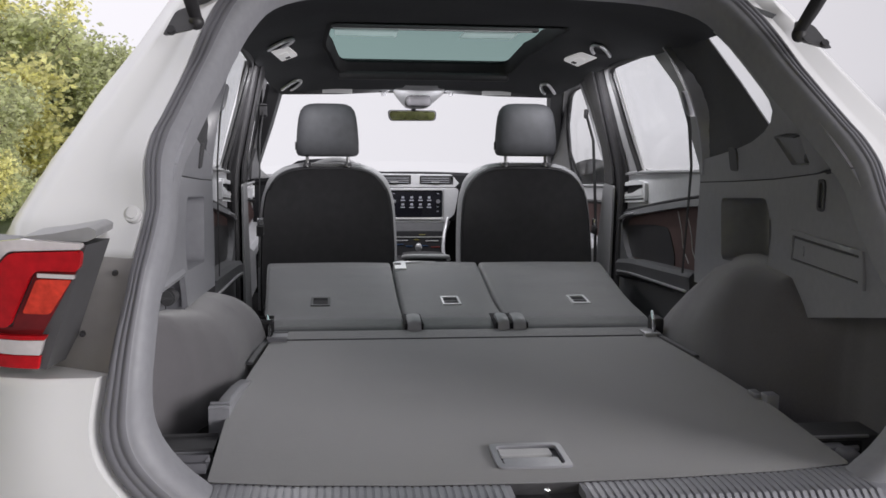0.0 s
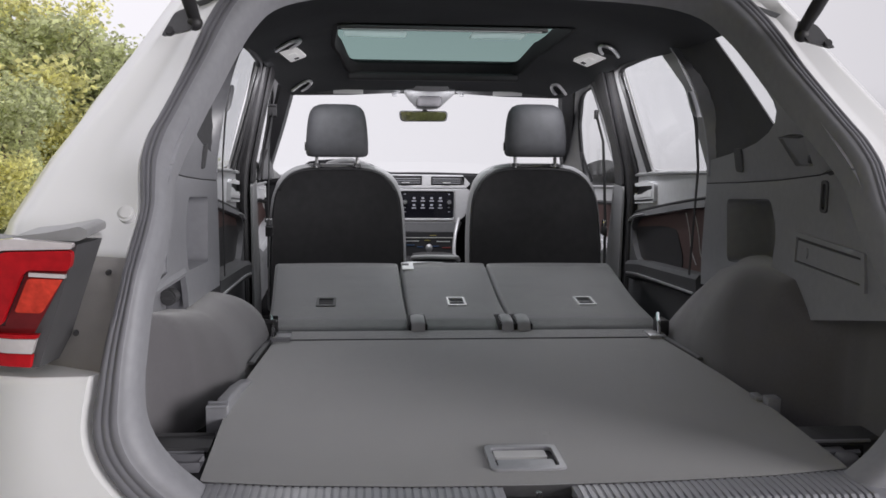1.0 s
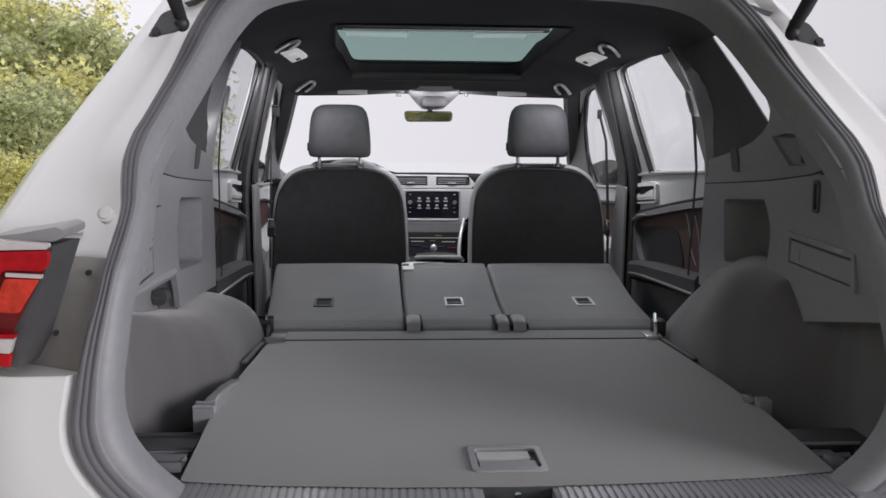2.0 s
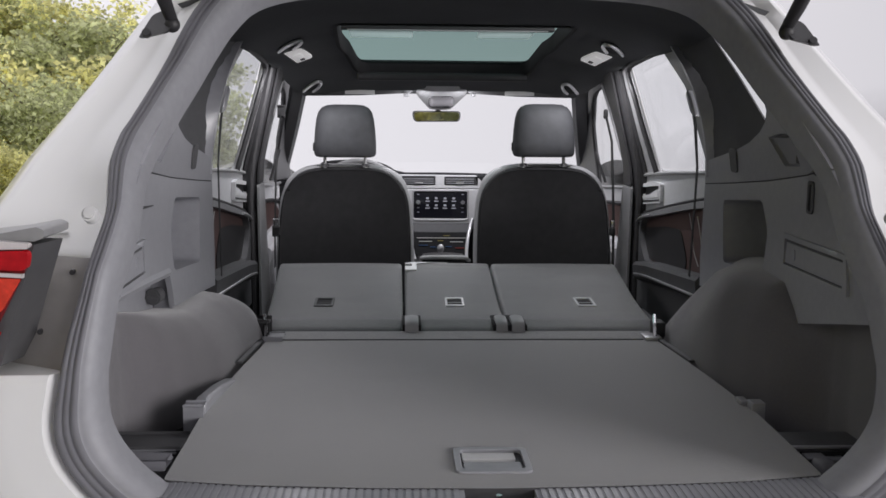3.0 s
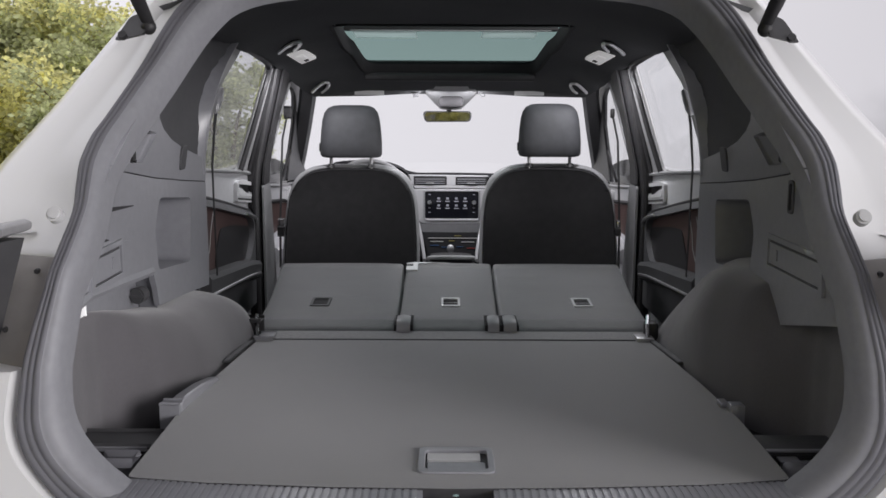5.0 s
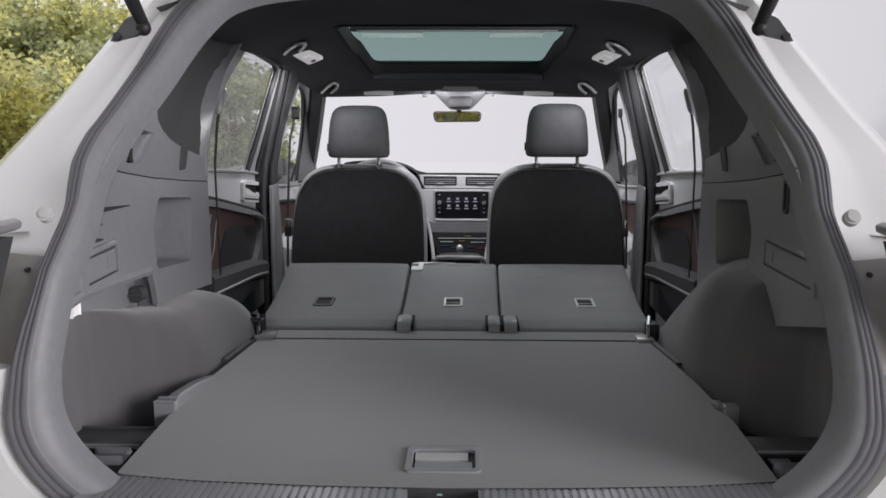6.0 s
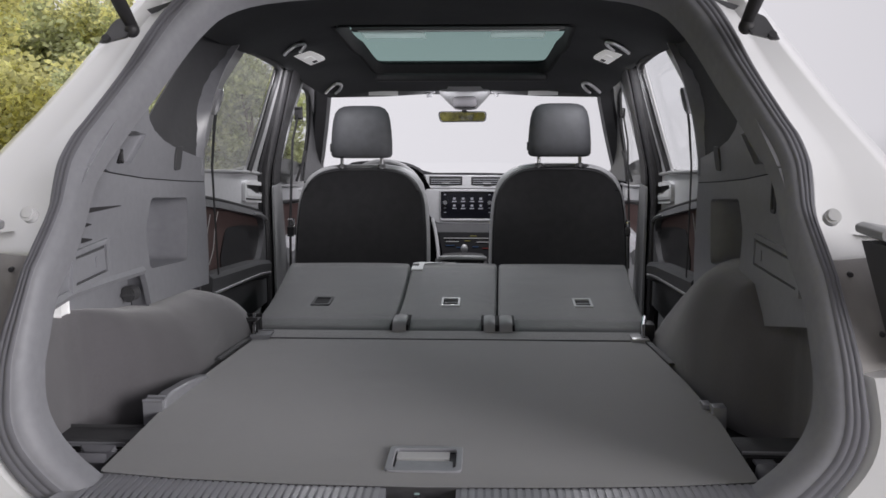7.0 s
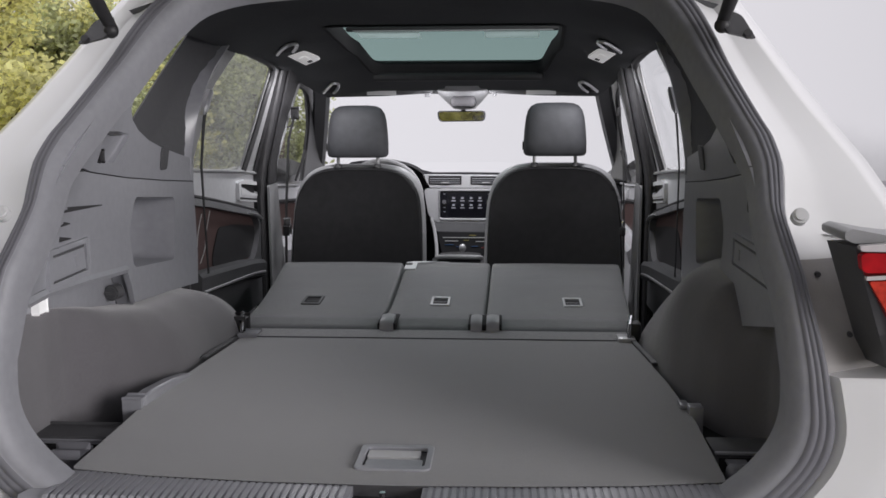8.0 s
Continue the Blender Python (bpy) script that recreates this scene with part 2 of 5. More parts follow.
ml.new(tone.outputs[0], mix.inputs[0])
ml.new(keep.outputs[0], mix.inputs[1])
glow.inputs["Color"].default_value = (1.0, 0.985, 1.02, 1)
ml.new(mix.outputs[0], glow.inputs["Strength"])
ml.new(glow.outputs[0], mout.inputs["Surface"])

LIT = mat("lit_white_lamp_lens", (0.8, 0.8, 0.8), 0.4, vary=0.03)
LIT.node_tree.nodes["Principled BSDF"].inputs["Emission Color"].default_value = (1.0, 0.98, 0.96, 1)
LIT.node_tree.nodes["Principled BSDF"].inputs["Emission Strength"].default_value = 0.25


# ---- mesh helpers ----
def ss(a, b, x):
    t = min(1.0, max(0.0, (x - a) / (b - a)))
    return t * t * (3 - 2 * t)


def lerp(xs, ys, x):
    return float(np.interp(x, xs, ys))


def thing(name, at, label, category, group="", kind=""):
    ob = new(name)
    ob.empty_display_size = 0.1
    ob.location = at
    return tagged(ob, label, category, group, kind)


def part(name, bm, material, parent=None, label="", sharp=35, bevel=0.0):
    me = bpy.data.meshes.new(name)
    bmesh.ops.recalc_face_normals(bm, faces=bm.faces)
    bm.to_mesh(me)
    bm.free()
    me.materials.append(material)
    me.polygons.foreach_set("use_smooth", [True] * len(me.polygons))
    me.set_sharp_from_angle(angle=radians(sharp))
    ob = new(name, me)
    if parent is not None:
        ob.parent = parent
        if parent.data is None:
            ob.matrix_parent_inverse = Matrix.Translation(-parent.location)
    if bevel:
        md = ob.modifiers.new("bevel", "BEVEL")
        md.width, md.segments, md.limit_method, md.angle_limit = bevel, 2, "ANGLE", radians(40)
    return tagged(ob, label)


def box(x0, x1, y0, y1, z0, z1, bm=None, bev=0.004, seg=2, m=None):
    bm = bm or bmesh.new()
    r = bmesh.ops.create_cube(bm, size=1.0)
    vs = r["verts"]
    for v in vs:
        v.co = Vector(((x0 + x1) / 2 + v.co.x * (x1 - x0), (y0 + y1) / 2 + v.co.y * (y1 - y0), (z0 + z1) / 2 + v.co.z * (z1 - z0)))
    if m is not None:
        bmesh.ops.transform(bm, matrix=m, verts=vs)
    if bev:
        es = list({e for v in vs for e in v.link_edges})
        bmesh.ops.bevel(bm, geom=es, offset=bev, segments=seg, profile=0.5, affect="EDGES")
    return bm


def loft(rings, closed=True, caps=True, bm=None):
    """Faces between rows of points, each row the same length."""
    bm = bm or bmesh.new()
    rows = [[bm.verts.new(p) for p in r] for r in rings]
    n = len(rows[0])
    for a, b in zip(rows, rows[1:]):
        for i in range(n if closed else n - 1):
            j = (i + 1) % n
            bm.faces.new((a[i], a[j], b[j], b[i]))
    if closed and caps:
        bm.faces.new(rows[0])
        bm.faces.new(rows[-1])
    return bm


def tube(points, r, n=10, bm=None, flat=1.0):
    """A round bar along points; flat squeezes it across."""
    pts = [Vector(p) for p in points]
    radii = r if isinstance(r, (list, tuple)) else [r] * len(pts)
    rings = []
    up = Vector((0.13, 0.21, 0.97))
    for i, p in enumerate(pts):
        d = (pts[min(i + 1, len(pts) - 1)] - pts[max(i - 1, 0)]).normalized()
        a = d.cross(up).normalized()
        b = a.cross(d)
        up = b
        rings.append([p + radii[i] * (math.cos(q) * a + flat * math.sin(q) * b) for q in (2 * math.pi * k / n for k in range(n))])
    return loft(rings, bm=bm)


def inside(p, poly):
    hit, j = False, len(poly) - 1
    for i in range(len(poly)):
        (xi, yi), (xj, yj) = poly[i], poly[j]
        if (yi > p[1]) != (yj > p[1]) and p[0] < (xj - xi) * (p[1] - yi) / (yj - yi) + xi:
            hit = not hit
        j = i
    return hit


def dense(poly, step):
    out = []
    for a, b in zip(poly, poly[1:] + poly[:1]):
        k = max(1, int(math.dist(a, b) / step))
        out += [(a[0] + (b[0] - a[0]) * i / k, a[1] + (b[1] - a[1]) * i / k) for i in range(k)]
    return out


def rounded(poly, r, n=4):
    """The polygon with its corners rounded."""
    out = []
    for i, p in enumerate(poly):
        p0, p1, p2 = Vector(poly[i - 1]), Vector(p), Vector(poly[(i + 1) % len(poly)])
        q = min(r, 0.45 * (p0 - p1).length, 0.45 * (p2 - p1).length)
        a, b = p1 + (p0 - p1).normalized() * q, p1 + (p2 - p1).normalized() * q
        for k in range(n + 1):
            t = k / n
            out.append(tuple((1 - t) ** 2 * a + 2 * t * (1 - t) * p1 + t * t * b))
    return out


def plate(outer, holes, fmap, thick, step=0.05, bm=None):
    """A sheet with holes: an outline in (u, v), laid out by fmap(u, v, w), from w = 0 to w = thick."""
    from mathutils.geometry import delaunay_2d_cdt
    bm = bm or bmesh.new()
    loops = [dense(outer, step)] + [dense(h, step) for h in holes]
    pts, edges = [], []
    for lp in loops:
        k = len(pts)
        pts += lp
        edges += [(k + i, k + (i + 1) % len(lp)) for i in range(len(lp))]
    us, vs = [p[0] for p in outer], [p[1] for p in outer]
    u = min(us) + step * 0.6
    while u < max(us):
        v = min(vs) + step * 0.6
        while v < max(vs):
            if inside((u, v), outer) and not any(inside((u, v), h) for h in holes):
                if min(math.dist((u, v), q) for lp in loops for q in lp) > 0.4 * step:
                    pts.append((u, v))
            v += step
        u += step
    v2, _, faces, *_ = delaunay_2d_cdt([Vector(p) for p in pts], edges, [], 0, 1e-7)
    keep = []
    for f in faces:
        c = (sum(v2[i].x for i in f) / len(f), sum(v2[i].y for i in f) / len(f))
        if inside(c, outer) and not any(inside(c, h) for h in holes):
            keep.append(f)
    top = [bm.verts.new(fmap(p.x, p.y, 0.0)) for p in v2]
    low = [bm.verts.new(fmap(p.x, p.y, thick)) for p in v2]
    count = {}
    for f in keep:
        bm.faces.new([top[i] for i in f])
        bm.faces.new([low[i] for i in reversed(f)])
        for a, b in zip(f, f[1:] + f[:1]):
            count.setdefault(frozenset((a, b)), []).append((a, b))
    for e in count.values():
        if len(e) == 1:
            a, b = e[0]
            bm.faces.new((top[b], top[a], low[a], low[b]))
    bmesh.ops.delete(bm, geom=[v for v in bm.verts if not v.link_faces], context="VERTS")
    return bm


def rect(u0, u1, v0, v1, r=0.0, n=4):
    p = [(u0, v0), (u1, v0), (u1, v1), (u0, v1)]
    return rounded(p, r, n) if r else p


def spline(pts, n=4):
    """A smooth line through points (Catmull-Rom)."""
    P = [Vector(p) for p in pts]
    out = []
    for i in range(len(P) - 1):
        a, b, c, d = P[max(i - 1, 0)], P[i], P[i + 1], P[min(i + 2, len(P) - 1)]
        for k in range(n):
            t = k / n
            out.append(0.5 * (2 * b + (c - a) * t + (2 * a - 5 * b + 4 * c - d) * t * t + (3 * b - a - 3 * c + d) * t ** 3))
    return out + [P[-1]]


# ---- the car's main lines (half the car; s = -1 or 1 gives the side) ----
def gate_y(z):
    return lerp([0.6, 0.75, 0.9, 1.03, 1.12, 1.2, 1.38, 1.6], [-0.27, -0.26, -0.26, -0.2, -0.115, -0.035, 0.2, 0.45], z)


def side_x(z):
    """Inner face of the load bay's side lining."""
    return 0.655 - 0.16 * max(0.0, z - 1.15)


def inset(d):
    """How far the lining still bends in, at d behind the opening."""
    return 1 - min(1.0, max(0.0, d / 0.2))


def bend(z):
    """How far the lining bends in where it meets the opening's trim."""
    return lerp([0.85, 0.95, 1.03, 1.10], [0.040, 0.043, 0.046, 0.055], z)


def door_x(z):
    return 0.72 - 0.25 * max(0.0, z - 1.08)


def pillar_x(z):
    return 0.675 - 0.19 * max(0.0, z - 1.08)


def roof_z(x, y):
    c = lerp([0.3, 0.7, 1.16, 1.6, 1.9, 2.0, 2.09, 2.2, 2.46], [1.566, 1.558, 1.536, 1.525, 1.490, 1.458, 1.424, 1.398, 1.355], y)
    a = abs(x)
    return c - 0.33 * max(0.0, a - 0.36) ** 1.1 * (1 - 0.6 * ss(1.9, 2.2, y))


suv = thing("suv", (0, 1.0, 0), "white SUV with raised tailgate and folded rear seats on gravel", "car")

# opening: outer and inner line of the seal, from sill to roof
SEAL_OUT = [(0.0, 0.615), (0.40, 0.617), (0.53, 0.635), (0.605, 0.676), (0.652, 0.725), (0.676, 0.77), (0.682, 0.82), (0.669, 0.89), (0.660, 0.95), (0.648, 1.01), (0.640, 1.07), (0.634, 1.118),
            (0.641, 1.155), (0.648, 1.195), (0.646, 1.237), (0.637, 1.263), (0.618, 1.325), (0.606, 1.372), (0.590, 1.44), (0.568, 1.50), (0.528, 1.555), (0.44, 1.590), (0.26, 1.603), (0.0, 1.607)]
SEAL_IN = [(0.0, 0.66), (0.37, 0.662), (0.485, 0.677), (0.538, 0.712), (0.578, 0.748), (0.602, 0.783), (0.614, 0.829), (0.612, 0.90), (0.610, 0.955), (0.606, 1.015), (0.597, 1.075), (0.594, 1.125),
           (0.596, 1.155), (0.599, 1.195), (0.594, 1.235), (0.586, 1.262), (0.567, 1.322), (0.549, 1.372), (0.524, 1.44), (0.500, 1.490), (0.462, 1.535), (0.38, 1.562), (0.23, 1.574), (0.0, 1.578)]
PROFILE = [(0.0, -0.02), (0.015, 0.0), (0.05, 0.009), (0.12, 0.013), (0.21, 0.0135), (0.24, 0.0115), (0.26, 0.0115), (0.29, 0.0135), (0.38, 0.0135), (0.405, 0.012), (0.425, 0.012), (0.46, 0.0145), (0.54, 0.015), (0.6, 0.012), (0.63, 0.011), (0.68, 0.011), (0.85, 0.006), (0.97, -0.008), (1.0, -0.03), (1.0, -0.055)]


def seal_rings(u_lo, u_hi):
    out = spline(SEAL_OUT, 3)
    inn = spline(SEAL_IN, 3)
    full = [(-1, o, i) for o, i in reversed(list(zip(out, inn))[1:-1])]
    full = [(1, o, i) for o, i in zip(out, inn)] + full
    rings = []
    for sgn, o, i in full:
        row = []
        for u, d in PROFILE:
            if u < u_lo - 1e-6 or u > u_hi + 1e-6:
                continue
            x, z = o.x + (i.x - o.x) * u, o.y + (i.y - o.y) * u
            sl = (gate_y(z + 0.02) - gate_y(z - 0.02)) / 0.04
            nv = Vector((0, -1, sl)).normalized()
            row.append(Vector((sgn * x, gate_y(z), z)) + nv * d)
        rings.append(row)
    return rings + [rings[0]]


part("weatherstrip", loft(seal_rings(0, 0.6), closed=False), RUBBER, suv, "ribbed grey rubber tailgate seal", 60)
part("opening_trim", loft(seal_rings(0.6, 1.0), closed=False), SATIN, suv, "grey plastic trim round the tailgate opening", 60)


def crease(z):
    """Outer corner of the white rear pillar: x and y."""
    return (lerp([0.6, 0.95, 1.1, 1.2, 1.3, 1.4, 1.5, 1.6], [0.86, 0.85, 0.825, 0.79, 0.735, 0.69, 0.645, 0.60], z),
            lerp([0.6, 0.9, 1.1, 1.2, 1.38, 1.6], [-0.28, -0.25, -0.10, 0.02, 0.22, 0.46], z))


def quarter(s):
    rows = []
    edge = [p for p in spline(SEAL_OUT, 3) if p.y > 0.632 and p.y < 1.562]
    zs = [0.50, 0.60] + [0.632 + 0.016 * k for k in range(16)] + [0.882, 0.890, 0.8945, 0.8965, 0.92, 0.96, 1.0, 1.04, 1.055, 1.060, 1.067, 1.08, 1.10, 1.115, 1.13] + [1.15 + 0.0228 * k for k in range(19)]
    for z in zs:
        ox = lerp([p.y for p in edge], [p.x for p in edge], z)
        cx, cy = crease(z)
        gy = gate_y(z)
        if z < 0.895:
            lip = 0.006 * ss(0.888, 0.895, z)
            my = -0.274 + lip
            row = [(ox - 0.012, gy + 0.012, z), (ox + 0.004, gy + 0.004, z), (ox + 0.012, my, z), (ox + 0.06, my - 0.001, z), (ox + 0.5 * (cx - ox), my - 0.002, z), (cx - 0.03, my + 0.012, z), (cx, -0.24, z), (cx + 0.015, -0.22, z), (cx + 0.035, -0.17, z), (0.905, -0.10, z)]
        else:
            sidex = lerp([0.5, 1.05, 1.3, 1.56], [0.91, 0.90, 0.80, 0.66], z)
            pk = 1 - ss(1.042, 1.058, z)
            mx, my = ox + 0.5 * (cx - ox), gy + 0.5 * (cy - gy)
            row = [(ox - 0.012, gy + 0.012 + 0.03 * pk, z), (ox + 0.004, gy + 0.006 + 0.03 * pk, z), (ox + 0.012, gy + 0.014 + 0.022 * pk, z), (ox + 0.35 * (cx - ox), gy + 0.35 * (cy - gy) + 0.022 + 0.02 * pk, z), (mx, my + 0.024 + 0.04 * pk, z), (cx - 0.01, cy - 0.003 + 0.05 * pk, z), (cx, cy, z), (cx + 0.010, cy + 0.015, z), (cx + 0.035, cy + 0.05, z), (max(sidex, cx + 0.045), cy + 0.13, z)]
        rows.append([(s * p, q, r) for p, q, r in row])
    return loft(rows, closed=False)


AXLES = (0.47, 3.26)


def lower_flank(s):
    """Flank of the body under the windows, cut out round the wheels."""
    rows = []
    for y in [-0.12 + 0.045 * k for k in range(96)]:
        taper = 0.14 * ss(3.2, 4.25, y) ** 2 + 0.045 * (1 - ss(-0.1, 0.3, y))
        cut = max([0.24] + [0.36 + math.sqrt(0.41 ** 2 - (y - q) ** 2) for q in AXLES if abs(y - q) < 0.41])
        belt = 1.09 - 0.10 * ss(2.2, 3.1, y) - 0.16 * ss(3.1, 4.2, y)
        k = belt / 1.09
        row = [(0.80, min(cut, belt - 0.3)), (0.86, max(cut, 0.30)), (0.905, max(cut, 0.55)), (0.91, max(cut, 0.80 * k)), (0.90, max(cut + 0.01, 0.98 * k)), (0.875, max(cut + 0.02, 1.06 * k)), (0.80, 1.085 * k), (0.742, belt)]
        rows.append([(s * (x - taper), y, z) for x, z in row])
    return loft(rows, closed=False)


for s in (-1, 1):
    part("quarter_panel", quarter(s), PAINT, suv, "glossy white rear pillar and corner", 40)
    part("body_flank", lower_flank(s), PAINT, suv, "", 40)

# bonnet, front end and wheels close the car
front = []
for k in range(25):
    q = -1 + k / 12
    e = 0.05 * q * q
    front.append([(0.74 * q, 3.14, 0.935 - e), (0.76 * q, 3.4, 0.930 - e), (0.76 * q, 3.8, 0.90 - e), (0.73 * q, 4.08 - 0.10 * q * q, 0.84 - e), (0.70 * q, 4.20 - 0.16 * q * q, 0.74), (0.76 * q, 4.25 - 0.2 * q * q, 0.55), (0.76 * q, 4.2 - 0.2 * q * q, 0.32), (0.74 * q, 4.0, 0.26)])
part("bonnet", loft(front, closed=False), PAINT, suv, "white bonnet and front end", 40)
for s in (-1, 1):
    for q in AXLES:
        prof = [(0.20, 0.675), (0.24, 0.668), (0.33, 0.672), (0.352, 0.69), (0.36, 0.72), (0.36, 0.84), (0.352, 0.875), (0.33, 0.893), (0.245, 0.895), (0.235, 0.885)]
        ringw = [[(s * x, q + r * math.cos(2 * math.pi * j / 36), 0.36 + r * math.sin(2 * math.pi * j / 36)) for r, x in prof] for j in range(36)]
        wheel_ = part("wheel", loft(ringw + [ringw[0]], closed=False), TYRE, suv, "black tyre on a silver rim")
        bm = bmesh.new()
        bmesh.ops.create_cone(bm, cap_ends=True, segments=32, radius1=0.238, radius2=0.238, depth=0.05, matrix=pose(s * 0.855, q, 0.36, 0, 90, 0))
        part("rim", bm, TRIM_DARK, wheel_)
        for j in range(5):
            w = 2 * math.pi * j / 5
            part("spoke", tube([(s * 0.884, q + 0.03 * math.cos(w), 0.36 + 0.03 * math.sin(w)), (s * 0.886, q + 0.23 * math.cos(w), 0.36 + 0.23 * math.sin(w))], [0.035, 0.022], 8, flat=0.4), SILVER, wheel_)

# rear bumper under the sill
bumper = []
for k in range(31):
    x = -0.88 + 1.76 * k / 30
    dy = 0.10 * (abs(x) / 0.88) ** 4
    bumper.append([(x, -0.27 + dy, 0.612), (x, -0.33 + dy, 0.612), (x, -0.40 + dy, 0.605), (x, -0.425 + dy, 0.58), (x, -0.42 + dy, 0.40), (x, -0.36 + dy, 0.28), (x, -0.2 + dy, 0.24)])
part("bumper", loft(bumper, closed=False), PAINT, suv, "white rear bumper")


# ---- tail lights and their pockets ----
def tail_light(s):
    front = lambda v: -0.268 - 0.24 * (v - 0.905)
    body = part("tail_light", plate([(0.676, 1.097), (0.752, 0.908), (0.90, 0.915), (0.90, 1.105)], [], lambda u, v, w: (s * (u - 0.22 * w), front(v) + 0.004 + w + 0.35 * max(0, u - 0.80), v), 0.07, 0.03), SMOKE, suv,
                "red tail light with clear reversing band", bevel=0.003)
    ly = lambda u, v, w: (s * u, front(v) - w + 0.34 * max(0, u - 0.78), v)
    part("lens", plate(rounded([(0.678, 1.091), (0.685, 1.061), (0.742, 1.063), (0.752, 1.053), (0.790, 0.980), (0.797, 0.977), (0.90, 0.980), (0.90, 1.04), (0.80, 1.062), (0.775, 1.089)], 0.010), [], ly, 0.015, 0.02), RED, body, "deep red lens", bevel=0.005)
    part("lens_back", plate([(0.690, 1.062), (0.746, 1.060), (0.790, 0.976), (0.90, 0.966), (0.752, 0.960)], [], ly, 0.002, 0.03), DARKRED, body, "dark red lower lens")
    part("lens", plate(rounded([(0.746, 1.049), (0.699, 1.047), (0.734, 0.996), (0.771, 0.998)], 0.005), [], ly, 0.007, 0.03), ORANGE, body, "orange-red indicator lens", bevel=0.003)
    part("lens_strip", plate([(0.743, 1.058), (0.694, 1.055), (0.695, 1.049), (0.744, 1.052)], [], ly, 0.008, 0.03), CLEAR, body, "thin clear strip")
    part("lens", plate([(0.741, 0.964), (0.744, 0.958), (0.90, 0.960), (0.90, 0.966)], [], ly, 0.012, 0.03), RED, body, "", bevel=0.002)
    part("reversing_lens", plate([(0.745, 0.957), (0.754, 0.934), (0.90, 0.938), (0.90, 0.959)], [], ly, 0.011, 0.03), CLEAR, body, "clear reversing lens", bevel=0.003)
    part("lens", plate([(0.753, 0.932), (0.759, 0.911), (0.90, 0.915), (0.90, 0.936)], [], ly, 0.009, 0.03), RED, body, "", bevel=0.002)
    part("lens_top", plate(rounded([(0.677, 1.101), (0.760, 1.108), (0.90, 1.09), (0.90, 1.045), (0.803, 1.065), (0.776, 1.091), (0.679, 1.093)], 0.006), [], ly, 0.012, 0.02), CLEAR, body, "pale reflective top edge", bevel=0.004)


def pocket_panel(s):
    back = lambda u, v, w: (s * u, gate_y(v) + 0.004 + 0.5 * max(0.0, u - 0.655) + w, v)
    p = part("lamp_pocket", plate([(0.615, 1.056), (0.632, 0.98), (0.644, 0.893), (0.80, 0.893), (0.80, 1.02), (0.74, 1.056)], [], back, 0.004, 0.02), PRIMER, suv, "bare grey metal behind the tail light")
    for x, z in ((0.668, 1.036), (0.714, 0.946)):
        bm = bmesh.new()
        bmesh.ops.create_cone(bm, cap_ends=True, segments=12, radius1=0.005, radius2=0.004, depth=0.006, matrix=pose(*back(x, z, -0.002), 90))
        part("bolt", bm, BLACK, p)
    bm = plate(rounded([(0.765, 1.104), (0.765, 1.108), (0.721, 1.113), (0.674, 1.122), (0.663, 1.117), (0.664, 1.107), (0.677, 1.101)], 0.003), [], lambda u, v, w: (s * u, -0.305 + w, v), 0.10)
    part("lamp_seal", bm, SEALGREY, suv, "grey rubber seal over the tail light", bevel=0.003)


for s in (-1, 1):
    pocket_panel(s)
    tail_light(s)
    bm = bmesh.new()
    m = pose(s * 0.643, -0.163, 1.123, 62, 0, 0)
    bmesh.ops.create_cone(bm, cap_ends=True, segments=24, radius1=0.013, radius2=0.013, depth=0.02, matrix=m)
    bmesh.ops.bevel(bm, geom=[e for e in bm.edges if e.calc_face_angle(0) > 1], offset=0.004, segments=2, affect="EDGES")
    part("rubber_buffer", bm, PALE, suv, "round grey rubber buffer on the body")
    # gas strut and bracket
    br = part("strut_bracket", plate(rounded([(-0.038, -0.022), (0.016, -0.014), (0.024, 0.010), (0.008, 0.040), (-0.020, 0.030)], 0.008), [], lambda u, v, w: (s * (0.612 - u), 0.185 + 0.9 * v + w, 1.442 + 0.9 * v + 0.12 * u), 0.02), BLACK, suv, "black strut bracket", bevel=0.004)
    part("gas_strut", tube([(s * 0.592, 0.205, 1.448), (s * 0.598, 0.16, 1.49), (s * 0.612, 0.02, 1.62), (s * 0.62, -0.15, 1.78), (s * 0.62, -0.32, 1.93)], [0.011, 0.0135, 0.0135, 0.0135, 0.008], 14), BLACK, suv, "black gas strut of the tailgate")
    bm = bmesh.new()
    bmesh.ops.create_uvsphere(bm, u_segments=14, v_segments=8, radius=0.015, matrix=pose(s * 0.592, 0.195, 1.446))
    part("strut_joint", bm, BLACK, suv)
    bm = bmesh.new()
    bmesh.ops.create_cone(bm, cap_ends=True, segments=12, radius1=0.008, radius2=0.008, depth=0.01, matrix=pose(s * 0.634, 0.17, 1.428, 60))
    part("bolt", bm, BLACK, br)

# raised tailgate above the opening
gate = []
for k in range(15):
    x = -0.62 + 1.24 * k / 14
    e = 0.03 * (abs(x) / 0.62) ** 3
    gate.append([(x, 0.46, 1.63 - e), (x, 0.2, 1.78 - e), (x, -0.3, 1.99 - e), (x, -0.7, 2.08 - e), (x, -0.9, 2.02 - e), (x, -0.88, 2.0 - e), (x, -0.7, 2.05 - e), (x, -0.3, 1.95 - e), (x, 0.2, 1.74 - e), (x, 0.44, 1.60 - e)])
part("tailgate", loft(gate), PAINT, suv, "raised white tailgate")
gate_low = [[(x, y, z - 0.035 - 0.03 * (abs(x) / 0.62) ** 3 - 0.02 * math.sin(math.pi * k / 12)) for y, z in ((0.42, 1.615), (0.2, 1.745), (-0.3, 1.955), (-0.7, 2.05), (-0.86, 2.01))] for k in range(13) for x in (-0.6 + 0.1 * k,)]
